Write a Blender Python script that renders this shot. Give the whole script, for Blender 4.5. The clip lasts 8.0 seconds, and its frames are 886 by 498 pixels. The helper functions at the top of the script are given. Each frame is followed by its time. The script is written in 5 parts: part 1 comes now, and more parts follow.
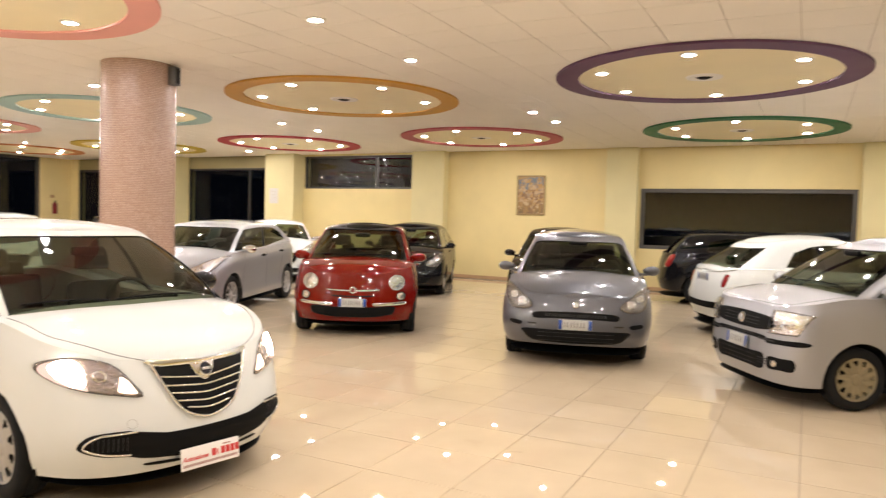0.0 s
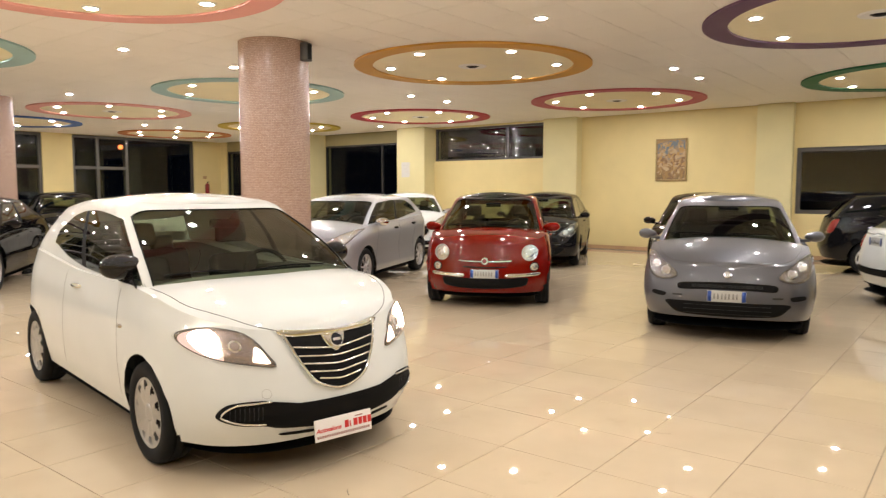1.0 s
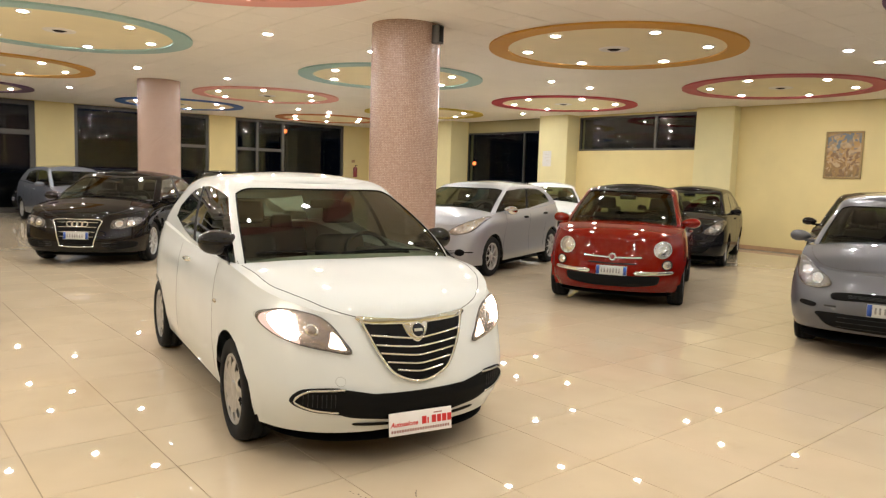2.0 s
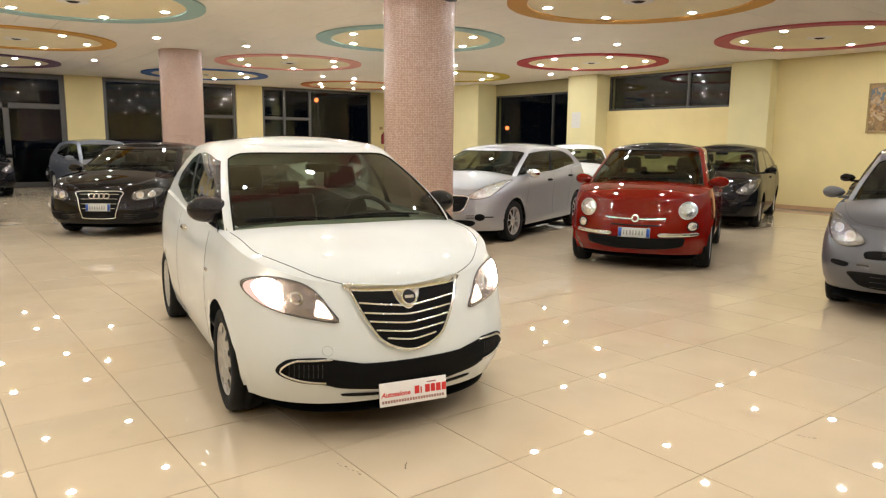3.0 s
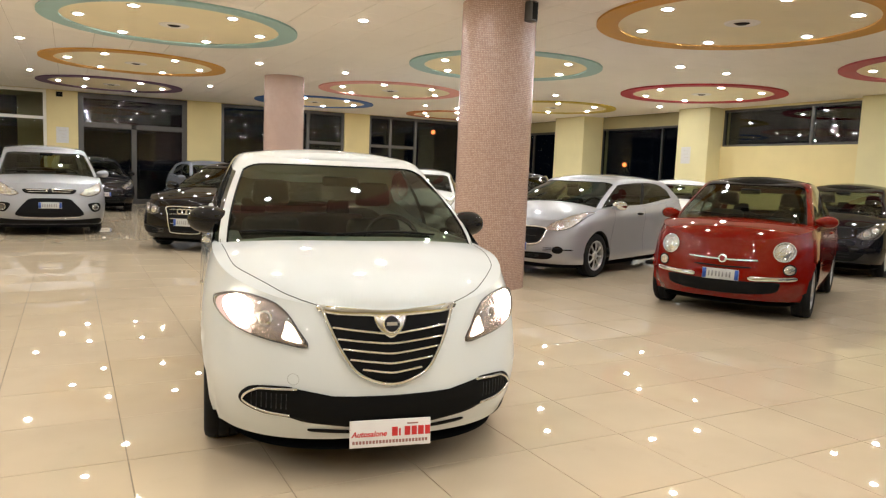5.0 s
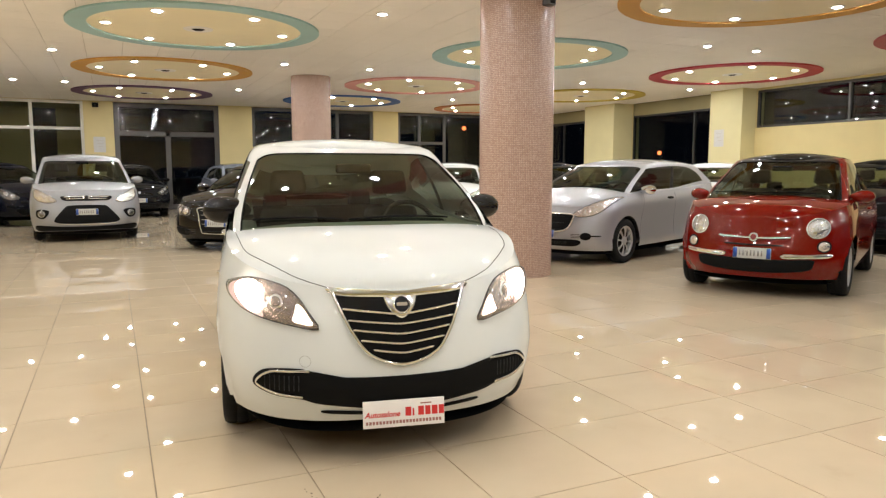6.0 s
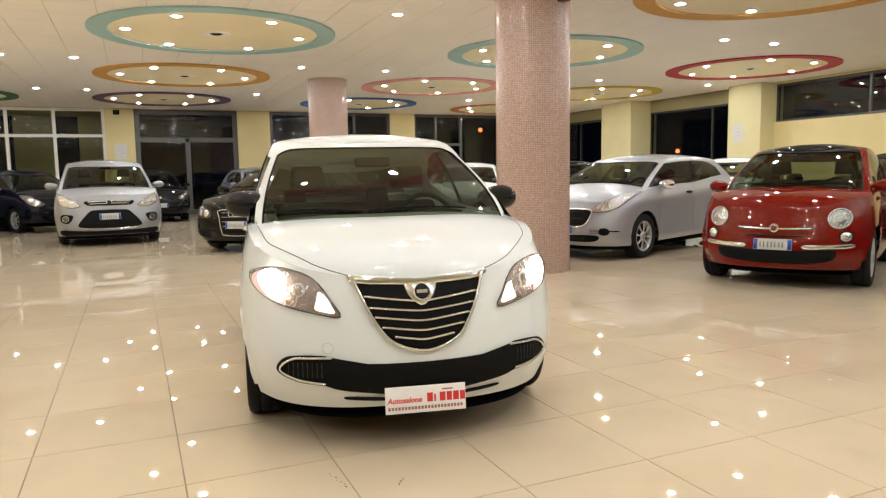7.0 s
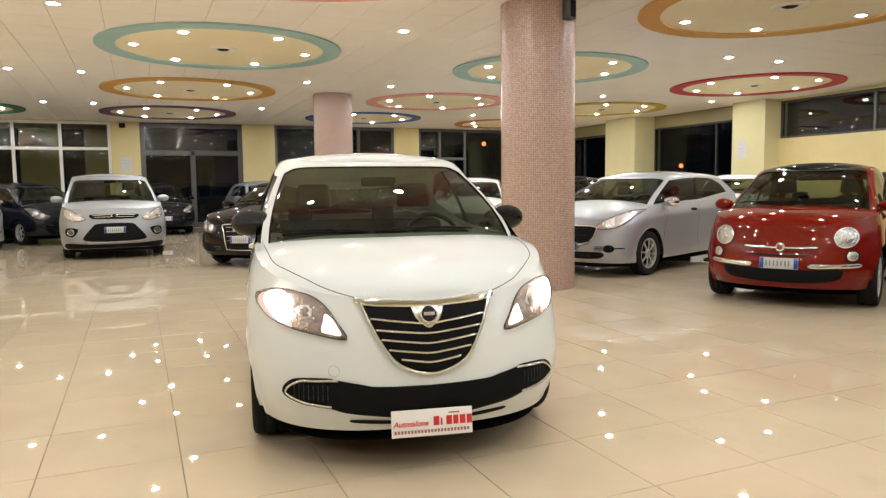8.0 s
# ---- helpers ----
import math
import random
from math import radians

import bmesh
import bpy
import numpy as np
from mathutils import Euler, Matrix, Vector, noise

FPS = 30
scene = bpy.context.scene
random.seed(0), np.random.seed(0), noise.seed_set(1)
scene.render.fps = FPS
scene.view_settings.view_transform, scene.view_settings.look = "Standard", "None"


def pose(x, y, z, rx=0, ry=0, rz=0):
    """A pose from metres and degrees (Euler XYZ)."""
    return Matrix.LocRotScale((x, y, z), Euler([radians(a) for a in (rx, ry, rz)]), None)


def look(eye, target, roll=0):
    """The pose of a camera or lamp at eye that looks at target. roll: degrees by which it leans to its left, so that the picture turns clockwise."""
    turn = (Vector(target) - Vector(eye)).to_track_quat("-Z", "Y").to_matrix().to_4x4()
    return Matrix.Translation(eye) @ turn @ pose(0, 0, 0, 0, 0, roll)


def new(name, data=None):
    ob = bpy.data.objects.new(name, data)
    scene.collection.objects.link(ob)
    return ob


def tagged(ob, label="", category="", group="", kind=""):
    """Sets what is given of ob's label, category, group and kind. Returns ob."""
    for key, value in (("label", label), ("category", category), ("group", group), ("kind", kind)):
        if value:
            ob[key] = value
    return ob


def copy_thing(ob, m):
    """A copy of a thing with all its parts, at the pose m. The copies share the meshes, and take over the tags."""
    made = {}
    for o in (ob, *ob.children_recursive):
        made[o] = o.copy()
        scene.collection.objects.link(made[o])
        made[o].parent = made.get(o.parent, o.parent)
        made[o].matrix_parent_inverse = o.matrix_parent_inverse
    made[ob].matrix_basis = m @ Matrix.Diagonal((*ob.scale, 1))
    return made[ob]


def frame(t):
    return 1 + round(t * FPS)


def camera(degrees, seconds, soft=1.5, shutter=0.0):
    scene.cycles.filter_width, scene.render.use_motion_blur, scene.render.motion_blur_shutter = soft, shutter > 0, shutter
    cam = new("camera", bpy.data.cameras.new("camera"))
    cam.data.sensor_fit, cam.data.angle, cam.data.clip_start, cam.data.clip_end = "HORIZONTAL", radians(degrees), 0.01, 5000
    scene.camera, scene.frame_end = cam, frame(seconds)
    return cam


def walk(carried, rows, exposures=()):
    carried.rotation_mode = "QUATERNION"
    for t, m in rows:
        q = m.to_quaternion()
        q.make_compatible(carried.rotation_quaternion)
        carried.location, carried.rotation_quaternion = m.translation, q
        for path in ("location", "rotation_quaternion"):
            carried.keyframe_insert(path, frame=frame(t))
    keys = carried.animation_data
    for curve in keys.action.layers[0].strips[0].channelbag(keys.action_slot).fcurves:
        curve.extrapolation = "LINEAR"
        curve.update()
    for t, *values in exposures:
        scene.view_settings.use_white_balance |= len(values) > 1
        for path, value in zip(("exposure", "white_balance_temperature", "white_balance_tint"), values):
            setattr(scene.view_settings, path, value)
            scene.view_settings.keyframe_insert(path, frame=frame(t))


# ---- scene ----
cam = camera(64.3, 8.0, soft=1.25, shutter=0.3)
PATH = [
    (0, (-2.623, -0.339, 1.572), (-0.848, 0.579, 1.488), 1.6),
    (0.5, (-2.502, -0.25, 1.539), (-0.868, 0.898, 1.428), 1.2),
    (1, (-2.399, -0.192, 1.518), (-0.829, 1.035, 1.352), 0.0),
    (1.5, (-2.206, -0.183, 1.499), (-0.816, 1.246, 1.335), 0.1),
    (1.7, (-2.114, -0.198, 1.506), (-0.774, 1.276, 1.328), 1.1),
    (2.8, (-1.742, -0.218, 1.466), (-0.548, 1.361, 1.186), 1.1),
    (3, (-1.697, -0.213, 1.464), (-0.499, 1.361, 1.165), 0.5),
    (3.5, (-1.493, -0.202, 1.454), (-0.366, 1.427, 1.181), 0.5),
    (4, (-1.285, -0.224, 1.441), (-0.288, 1.484, 1.142), 1.6),
    (4.5, (-1.129, -0.186, 1.442), (-0.158, 1.536, 1.145), 0.5),
    (4.7, (-1.072, -0.161, 1.414), (-0.108, 1.575, 1.177), 2.0),
    (5.8, (-0.874, -0.202, 1.31), (-0.018, 1.593, 1.097), 0.7),
    (6, (-0.874, -0.212, 1.289), (-0.033, 1.589, 1.066), 0.0),
    (6.5, (-0.893, -0.235, 1.251), (-0.099, 1.59, 1.049), -0.9),
    (7, (-0.896, -0.247, 1.225), (-0.101, 1.576, 1.01), -1.0),
    (7.5, (-0.903, -0.246, 1.234), (-0.104, 1.575, 1.022), -1.0),
    (8, (-0.907, -0.225, 1.265), (-0.118, 1.604, 1.087), -0.7),
]
walk(cam, [(t, look(eye, target, roll)) for t, eye, target, roll in PATH], [(0, 0.14, 6700, 15), (0.5, 0.08, 6650, 14), (1.0, -0.04, 6550, 12), (1.5, -0.13, 6500, 10), (3.0, -0.13, 6300, 8), (6.0, -0.15, 6200, 8), (8.0, -0.15, 6150, 7)])

# ---------------------------------------------------------------- light
world = bpy.data.worlds.new("night")
scene.world = world
world.use_nodes = True
world.node_tree.nodes["Background"].inputs["Color"].default_value = (0.004, 0.005, 0.009, 1)
world.node_tree.nodes["Background"].inputs["Strength"].default_value = 0.5

LAMP_POWER = 760.0
LAMP_COLOUR = (1.0, 0.97, 0.95, 1)


# ---------------------------------------------------------------- materials
def material(name, colour, rough=0.5, metal=0.0, coat=0.0, vary=0.0, scale=4.0, bump=0.0, bump_scale=60.0, spec=0.5):
    """A principled material; vary mixes a darker cloud pattern in, bump adds fine relief."""
    m = bpy.data.materials.new(name)
    m.use_nodes = True
    nt = m.node_tree
    b = nt.nodes["Principled BSDF"]
    b.inputs["Base Color"].default_value = (*colour, 1)
    b.inputs["Roughness"].default_value = rough
    b.inputs["Metallic"].default_value = metal
    b.inputs["Coat Weight"].default_value = coat
    b.inputs["Coat Roughness"].default_value = 0.03
    b.inputs["Specular IOR Level"].default_value = spec
    pos = nt.nodes.new("ShaderNodeNewGeometry")
    if vary:
        n1 = nt.nodes.new("ShaderNodeTexNoise")
        n1.inputs["Scale"].default_value = scale
        n1.inputs["Detail"].default_value = 5
        nt.links.new(pos.outputs["Position"], n1.inputs["Vector"])
        ramp = nt.nodes.new("ShaderNodeValToRGB")
        ramp.color_ramp.elements[0].position, ramp.color_ramp.elements[1].position = 0.3, 0.7
        ramp.color_ramp.elements[0].color = (*[c * (1 - vary) for c in colour], 1)
        ramp.color_ramp.elements[1].color = (*[min(1, c * (1 + vary * 0.5)) for c in colour], 1)
        nt.links.new(n1.outputs["Fac"], ramp.inputs["Fac"])
        nt.links.new(ramp.outputs["Color"], b.inputs["Base Color"])
        mr = nt.nodes.new("ShaderNodeMapRange")
        mr.inputs["To Min"].default_value, mr.inputs["To Max"].default_value = rough * 0.8, min(1, rough * 1.25)
        nt.links.new(n1.outputs["Fac"], mr.inputs["Value"])
        nt.links.new(mr.outputs["Result"], b.inputs["Roughness"])
    if bump:
        n2 = nt.nodes.new("ShaderNodeTexNoise")
        n2.inputs["Scale"].default_value = bump_scale
        n2.inputs["Detail"].default_value = 3
        nt.links.new(pos.outputs["Position"], n2.inputs["Vector"])
        bp = nt.nodes.new("ShaderNodeBump")
        bp.inputs["Strength"].default_value = bump
        bp.inputs["Distance"].default_value = 0.01
        nt.links.new(n2.outputs["Fac"], bp.inputs["Height"])
        nt.links.new(bp.outputs["Normal"], b.inputs["Normal"])
    return m


def emission(name, colour, strength):
    m = bpy.data.materials.new(name)
    m.use_nodes = True
    nt = m.node_tree
    nt.nodes.remove(nt.nodes["Principled BSDF"])
    e = nt.nodes.new("ShaderNodeEmission")
    e.inputs["Color"].default_value = colour
    e.inputs["Strength"].default_value = strength
    nt.links.new(e.outputs["Emission"], nt.nodes["Material Output"].inputs["Surface"])
    return m


def pane_glass(name, tint, gloss=1.0, rough=0.0):
    """Thin glass: tinted see-through, with a mirror share by Fresnel."""
    m = bpy.data.materials.new(name)
    m.use_nodes = True
    nt = m.node_tree
    nt.nodes.remove(nt.nodes["Principled BSDF"])
    tr = nt.nodes.new("ShaderNodeBsdfTransparent")
    tr.inputs["Color"].default_value = (*tint, 1)
    gl = nt.nodes.new("ShaderNodeBsdfGlossy")
    gl.inputs["Roughness"].default_value = rough
    gl.inputs["Color"].default_value = (gloss, gloss, gloss, 1)
    fr = nt.nodes.new("ShaderNodeLayerWeight")
    fr.inputs["Blend"].default_value = 0.5
    p5 = nt.nodes.new("ShaderNodeMath")
    p5.operation = "POWER"
    p5.inputs[1].default_value = 5.0
    ma = nt.nodes.new("ShaderNodeMath")
    ma.operation = "MULTIPLY_ADD"
    ma.inputs[1].default_value, ma.inputs[2].default_value = 0.94, 0.06
    mx = nt.nodes.new("ShaderNodeMixShader")
    nt.links.new(fr.outputs["Facing"], p5.inputs[0])
    nt.links.new(p5.outputs[0], ma.inputs[0])
    nt.links.new(ma.outputs[0], mx.inputs["Fac"])
    nt.links.new(tr.outputs["BSDF"], mx.inputs[1])
    nt.links.new(gl.outputs["BSDF"], mx.inputs[2])
    nt.links.new(mx.outputs["Shader"], nt.nodes["Material Output"].inputs["Surface"])
    return m


def tile_material():
    """Polished cream porcelain: clouds, fine specks, each tile a little different."""
    m = material("polished_tile", (0.585, 0.481, 0.339), rough=0.016, vary=0.05, scale=2.2, spec=0.62)
    nt = m.node_tree
    b = nt.nodes["Principled BSDF"]
    ramp = [n for n in nt.nodes if n.type == "VALTORGB"][0]
    info = nt.nodes.new("ShaderNodeObjectInfo")
    geo = nt.nodes.new("ShaderNodeNewGeometry")
    add = nt.nodes.new("ShaderNodeMath")
    add.operation = "ADD"
    nt.links.new(info.outputs["Random"], add.inputs[0])
    nt.links.new(geo.outputs["Random Per Island"], add.inputs[1])
    frac = nt.nodes.new("ShaderNodeMath")
    frac.operation = "FRACT"
    nt.links.new(add.outputs[0], frac.inputs[0])
    mr = nt.nodes.new("ShaderNodeMapRange")
    mr.inputs["To Min"].default_value, mr.inputs["To Max"].default_value = 0.98, 1.02
    nt.links.new(frac.outputs[0], mr.inputs["Value"])
    hsv = nt.nodes.new("ShaderNodeHueSaturation")
    nt.links.new(ramp.outputs["Color"], hsv.inputs["Color"])
    nt.links.new(mr.outputs["Result"], hsv.inputs["Value"])
    stain = nt.nodes.new("ShaderNodeTexNoise")
    stain.inputs["Scale"].default_value, stain.inputs["Detail"].default_value, stain.inputs["Roughness"].default_value = 1.9, 9, 0.68
    nt.links.new(geo.outputs["Position"], stain.inputs["Vector"])
    wear = nt.nodes.new("ShaderNodeMapRange")
    wear.inputs["From Min"].default_value, wear.inputs["From Max"].default_value = 0.60, 0.72
    wear.inputs["To Min"].default_value, wear.inputs["To Max"].default_value = 0.0, 0.16
    nt.links.new(stain.outputs["Fac"], wear.inputs["Value"])
    dirt = nt.nodes.new("ShaderNodeMixRGB")
    dirt.blend_type = "MULTIPLY"
    dirt.inputs["Color2"].default_value = (0.55, 0.48, 0.40, 1)
    nt.links.new(wear.outputs["Result"], dirt.inputs["Fac"])
    nt.links.new(hsv.outputs["Color"], dirt.inputs["Color1"])
    nt.links.new(dirt.outputs["Color"], b.inputs["Base Color"])
    wave = nt.nodes.new("ShaderNodeTexNoise")
    wave.inputs["Scale"].default_value = 2.5
    bp = nt.nodes.new("ShaderNodeBump")
    bp.inputs["Strength"].default_value = 0.006
    bp.inputs["Distance"].default_value = 0.02
    nt.links.new(geo.outputs["Position"], wave.inputs["Vector"])
    nt.links.new(wave.outputs["Fac"], bp.inputs["Height"])
    nt.links.new(bp.outputs["Normal"], b.inputs["Normal"])
    return m


def mosaic_material():
    """Small glass mosaic, 2 cm, pink and cream, as a brick grid round the column."""
    m = material("pink_mosaic", (0.55, 0.36, 0.29), rough=0.24)
    nt = m.node_tree
    b = nt.nodes["Principled BSDF"]
    tc = nt.nodes.new("ShaderNodeTexCoord")
    br = nt.nodes.new("ShaderNodeTexBrick")
    br.offset = 0.0
    br.inputs["Color1"].default_value = (0.54, 0.39, 0.315, 1)
    br.inputs["Color2"].default_value = (0.42, 0.275, 0.215, 1)
    br.inputs["Mortar"].default_value = (0.30, 0.205, 0.16, 1)
    br.inputs["Scale"].default_value = 1.0
    br.inputs["Mortar Size"].default_value = 0.0026
    br.inputs["Brick Width"].default_value = 0.021
    br.inputs["Row Height"].default_value = 0.021
    nt.links.new(tc.outputs["UV"], br.inputs["Vector"])
    nt.links.new(br.outputs["Color"], b.inputs["Base Color"])
    bp = nt.nodes.new("ShaderNodeBump")
    bp.inputs["Strength"].default_value = 0.5
    bp.inputs["Distance"].default_value = 0.003
    bp.invert = True
    nt.links.new(br.outputs["Fac"], bp.inputs["Height"])
    nt.links.new(bp.outputs["Normal"], b.inputs["Normal"])
    return m


M_FLOOR = tile_material()
M_GROUT = material("floor_grout", (0.25, 0.20, 0.135), 0.7, vary=0.2)
M_MOSAIC = mosaic_material()
M_WALL = material("yellow_wall_paint", (0.71, 0.585, 0.285), 0.6, vary=0.05, scale=1.5, bump=0.05, bump_scale=180)
M_PIER = material("pale_yellow_paint", (0.685, 0.612, 0.335), 0.6, vary=0.05, scale=1.5, bump=0.05, bump_scale=180)
M_CEILING = material("ceiling_panel", (0.87, 0.83, 0.765), 0.8, vary=0.03, scale=1.0, bump=0.10, bump_scale=220)
M_CEILING_GAP = material("ceiling_grid", (0.55, 0.50, 0.44), 0.8)
M_RING_DISC = material("cream_ceiling_disc", (0.88, 0.79, 0.545), 0.75, vary=0.04, scale=1.2)
M_SKIRT = material("skirting_tile", (0.50, 0.32, 0.18), 0.25, vary=0.15)
M_ALU = material("grey_aluminium", (0.095, 0.09, 0.083), 0.42, 0.5, vary=0.08)
M_DARK_FRAME = material("dark_aluminium", (0.035, 0.034, 0.033), 0.45, 0.4, vary=0.08)
M_WHITE_FRAME = material("white_frame_paint", (0.75, 0.73, 0.66), 0.4, vary=0.04)
M_WINDOW_STRIP = pane_glass("strip_window_glass", (0.70, 0.74, 0.72), 0.75)
# the wall yellow, darkened, for the strips over the side openings
M_LINTEL = material("darkened_lintel_yellow", (0.30, 0.255, 0.12), 0.6, vary=0.06, scale=1.5)
M_WINDOW = pane_glass("window_glass", (0.70, 0.74, 0.72), 0.50)
M_WINDOW_BLACK = pane_glass("black_window_glass", (0.70, 0.74, 0.72), 0.22)
M_DARK = material("black_plastic", (0.007, 0.007, 0.007), 0.6, spec=0.08, bump=0.05)
M_RUBBER = material("tyre_rubber", (0.012, 0.012, 0.012), 0.8, vary=0.2, scale=12, spec=0.2)
M_RIM = material("silver_wheel_paint", (0.50, 0.50, 0.50), 0.32, 0.7, vary=0.08, scale=8)
M_HUBCAP = material("cream_hubcap", (0.30, 0.26, 0.17), 0.35, 0.4, vary=0.1, scale=10)
M_CHROME = material("chrome", (0.82, 0.86, 0.90), 0.09, 1.0)
M_FINE_SEAM = material("fine_cover_gap", (0.30, 0.30, 0.28), 0.6)
M_SEAM = material("panel_gap", (0.05, 0.048, 0.045), 0.7)
M_GLASS = pane_glass("car_glass", (0.43, 0.48, 0.39), 0.70)
M_SIDEGLASS = pane_glass("side_glass", (0.30, 0.33, 0.29), 0.9)
M_LENS = pane_glass("lamp_lens", (0.93, 0.93, 0.93))
M_LAMPBOWL = material("lamp_reflector", (0.78, 0.76, 0.74), 0.14, 0.92, bump=0.9, bump_scale=38)
M_LAMPDARK = material("dark_lamp_reflector", (0.15, 0.145, 0.14), 0.18, 0.8, bump=0.5, bump_scale=40)
M_LAMPMID = material("grey_lamp_reflector", (0.25, 0.24, 0.225), 0.16, 0.9, bump=1.0, bump_scale=45)
M_DARKRED = material("dark_red_enamel", (0.18, 0.01, 0.012), 0.3)
M_AMBER = material("amber_reflector", (0.84, 0.70, 0.64), 0.25, 0.3)
M_REDLENS = material("red_lamp_lens", (0.24, 0.012, 0.012), 0.15, 0.0, 1.0)
M_SEAT = material("grey_seat_cloth", (0.030, 0.029, 0.027), 0.9, bump=0.3, bump_scale=300)
M_REDSEAT = material("dark_red_seat_cloth", (0.030, 0.009, 0.008), 0.85, bump=0.3, bump_scale=300)
M_TRIM = material("dark_cabin_trim", (0.014, 0.014, 0.014), 0.6, bump=0.2, bump_scale=200)
M_MIRROR = material("mirror_glass", (0.85, 0.87, 0.88), 0.02, 1.0)
M_PLATE = material("plate_white", (0.46, 0.46, 0.43), 0.35, vary=0.04, scale=30)
M_PLATE_BLUE = material("plate_blue", (0.012, 0.06, 0.28), 0.35)
M_BADGE = material("badge_enamel", (0.014, 0.014, 0.018), 0.55, spec=0.15)
M_INK = material("plate_ink", (0.22, 0.21, 0.20), 0.5)
M_RED_INK = material("red_print", (0.62, 0.03, 0.03), 0.5)
M_GREY_INK = material("grey_print", (0.35, 0.16, 0.14), 0.5)
M_SIGN = material("white_sign_board", (0.86, 0.84, 0.82), 0.35, vary=0.03, scale=20)
M_PAPER = material("white_paper", (0.62, 0.60, 0.58), 0.8, vary=0.05, scale=15)
M_LAMP_DISH = emission("lamp_dish_glow", LAMP_COLOUR, 22.0)
M_LAMP = emission("lamp_glow", LAMP_COLOUR, LAMP_POWER)
M_BULB = emission("headlamp_glow", (1.0, 0.82, 0.66, 1), 70.0)
# emission in place of the main bulb's light on the inner reflector
M_REFLECTOR_GLOW = emission("reflector_glow", (1.0, 0.80, 0.62, 1), 5.0)
# emission stands for headlamp light scattered in the amber insert
M_AMBER_SCATTER = emission("amber_scatter_glow", (1.0, 0.66, 0.54, 1), 1.25)
M_PROJECTOR = material("grey_lamp_mirror", (0.29, 0.245, 0.225), 0.22, 0.75, coat=1.0, bump=1.0, bump_scale=75)
M_STREET = emission("street_lamp_glow", (1.0, 0.17, 0.045, 1), 7.0)
M_NIGHT = material("night_asphalt", (0.02, 0.02, 0.022), 0.8, vary=0.3, scale=2)


def paint(name, colour, metal=0.0, rough=0.45, coat=1.0):
    m = material(name, colour, rough, metal, coat=coat, vary=0.03, scale=3, spec=0.5 if metal else 0.0)
    m.node_tree.nodes["Principled BSDF"].inputs["Coat Roughness"].default_value = 0.008
    m.node_tree.nodes["Principled BSDF"].inputs["Coat IOR"].default_value = 1.48
    return m


P_WHITE = paint("pearl_white_paint", (0.70, 0.726, 0.71))
P_RED = paint("red_paint", (0.150, 0.0032, 0.0008))
P_SILVER = paint("silver_paint", (0.39, 0.40, 0.425), 0.6)
P_GREY = paint("blue_grey_paint", (0.100, 0.105, 0.120), 0.6, 0.38)
P_BLACK = paint("black_paint", (0.007, 0.007, 0.008), coat=0.65)
P_BROWN = paint("black_brown_paint", (0.006, 0.005, 0.005), coat=0.65)
P_NAVY = paint("dark_blue_paint", (0.005, 0.006, 0.011), coat=0.65)
P_BLUESILVER = paint("blue_silver_paint", (0.155, 0.17, 0.205), 0.6)
P_STEEL = paint("steel_silver_paint", (0.29, 0.295, 0.31), 0.65)


# ---------------------------------------------------------------- mesh tools
def part(name, bm, mat, parent=None, label="", smooth=True, mats=None):
    me = bpy.data.meshes.new(name)
    if smooth:
        for f in bm.faces:
            f.smooth = True
    bm.normal_update()
    bm.to_mesh(me)
    bm.free()
    for m in (mats or [mat]):
        me.materials.append(m)
    ob = new(name, me)
    if parent:
        ob.parent = parent
    if label:
        ob["label"] = label
    return ob


def thing(name, label, category, group="", kind="", m=None):
    ob = new(name)
    ob.empty_display_size = 0.2
    tagged(ob, label, category, group, kind)
    if m is not None:
        ob.matrix_basis = m
    return ob


def add_box(bm, x0, x1, y0, y1, z0, z1, bevel=0.0):
    vs = [bm.verts.new((x, y, z)) for x in (x0, x1) for y in (y0, y1) for z in (z0, z1)]
    fs = [bm.faces.new([vs[i] for i in q]) for q in ((0, 1, 3, 2), (4, 6, 7, 5), (0, 4, 5, 1), (2, 3, 7, 6), (0, 2, 6, 4), (1, 5, 7, 3))]
    if bevel:
        es = list({e for f in fs for e in f.edges})
        bmesh.ops.bevel(bm, geom=es, offset=bevel, segments=2, affect="EDGES", profile=0.6)
    return bm


def box(x0, x1, y0, y1, z0, z1, bevel=0.0):
    return add_box(bmesh.new(), x0, x1, y0, y1, z0, z1, bevel)


def lathe(bm, profile, n=32, axis="z", centre=(0, 0, 0), close=False):
    """Turns (r, h) pairs round an axis."""
    rings = []
    for r, h in profile:
        ring = []
        for k in range(n):
            a = 2 * math.pi * k / n
            u, v = r * math.cos(a), r * math.sin(a)
            p = {"z": (u, v, h), "y": (u, h, v), "x": (h, u, v)}[axis]
            ring.append(bm.verts.new(Vector(p) + Vector(centre)))
        rings.append(ring)
    for a, b in zip(rings, rings[1:] + ([rings[0]] if close else [])):
        for k in range(n):
            bm.faces.new((a[k], a[(k + 1) % n], b[(k + 1) % n], b[k]))
    return rings


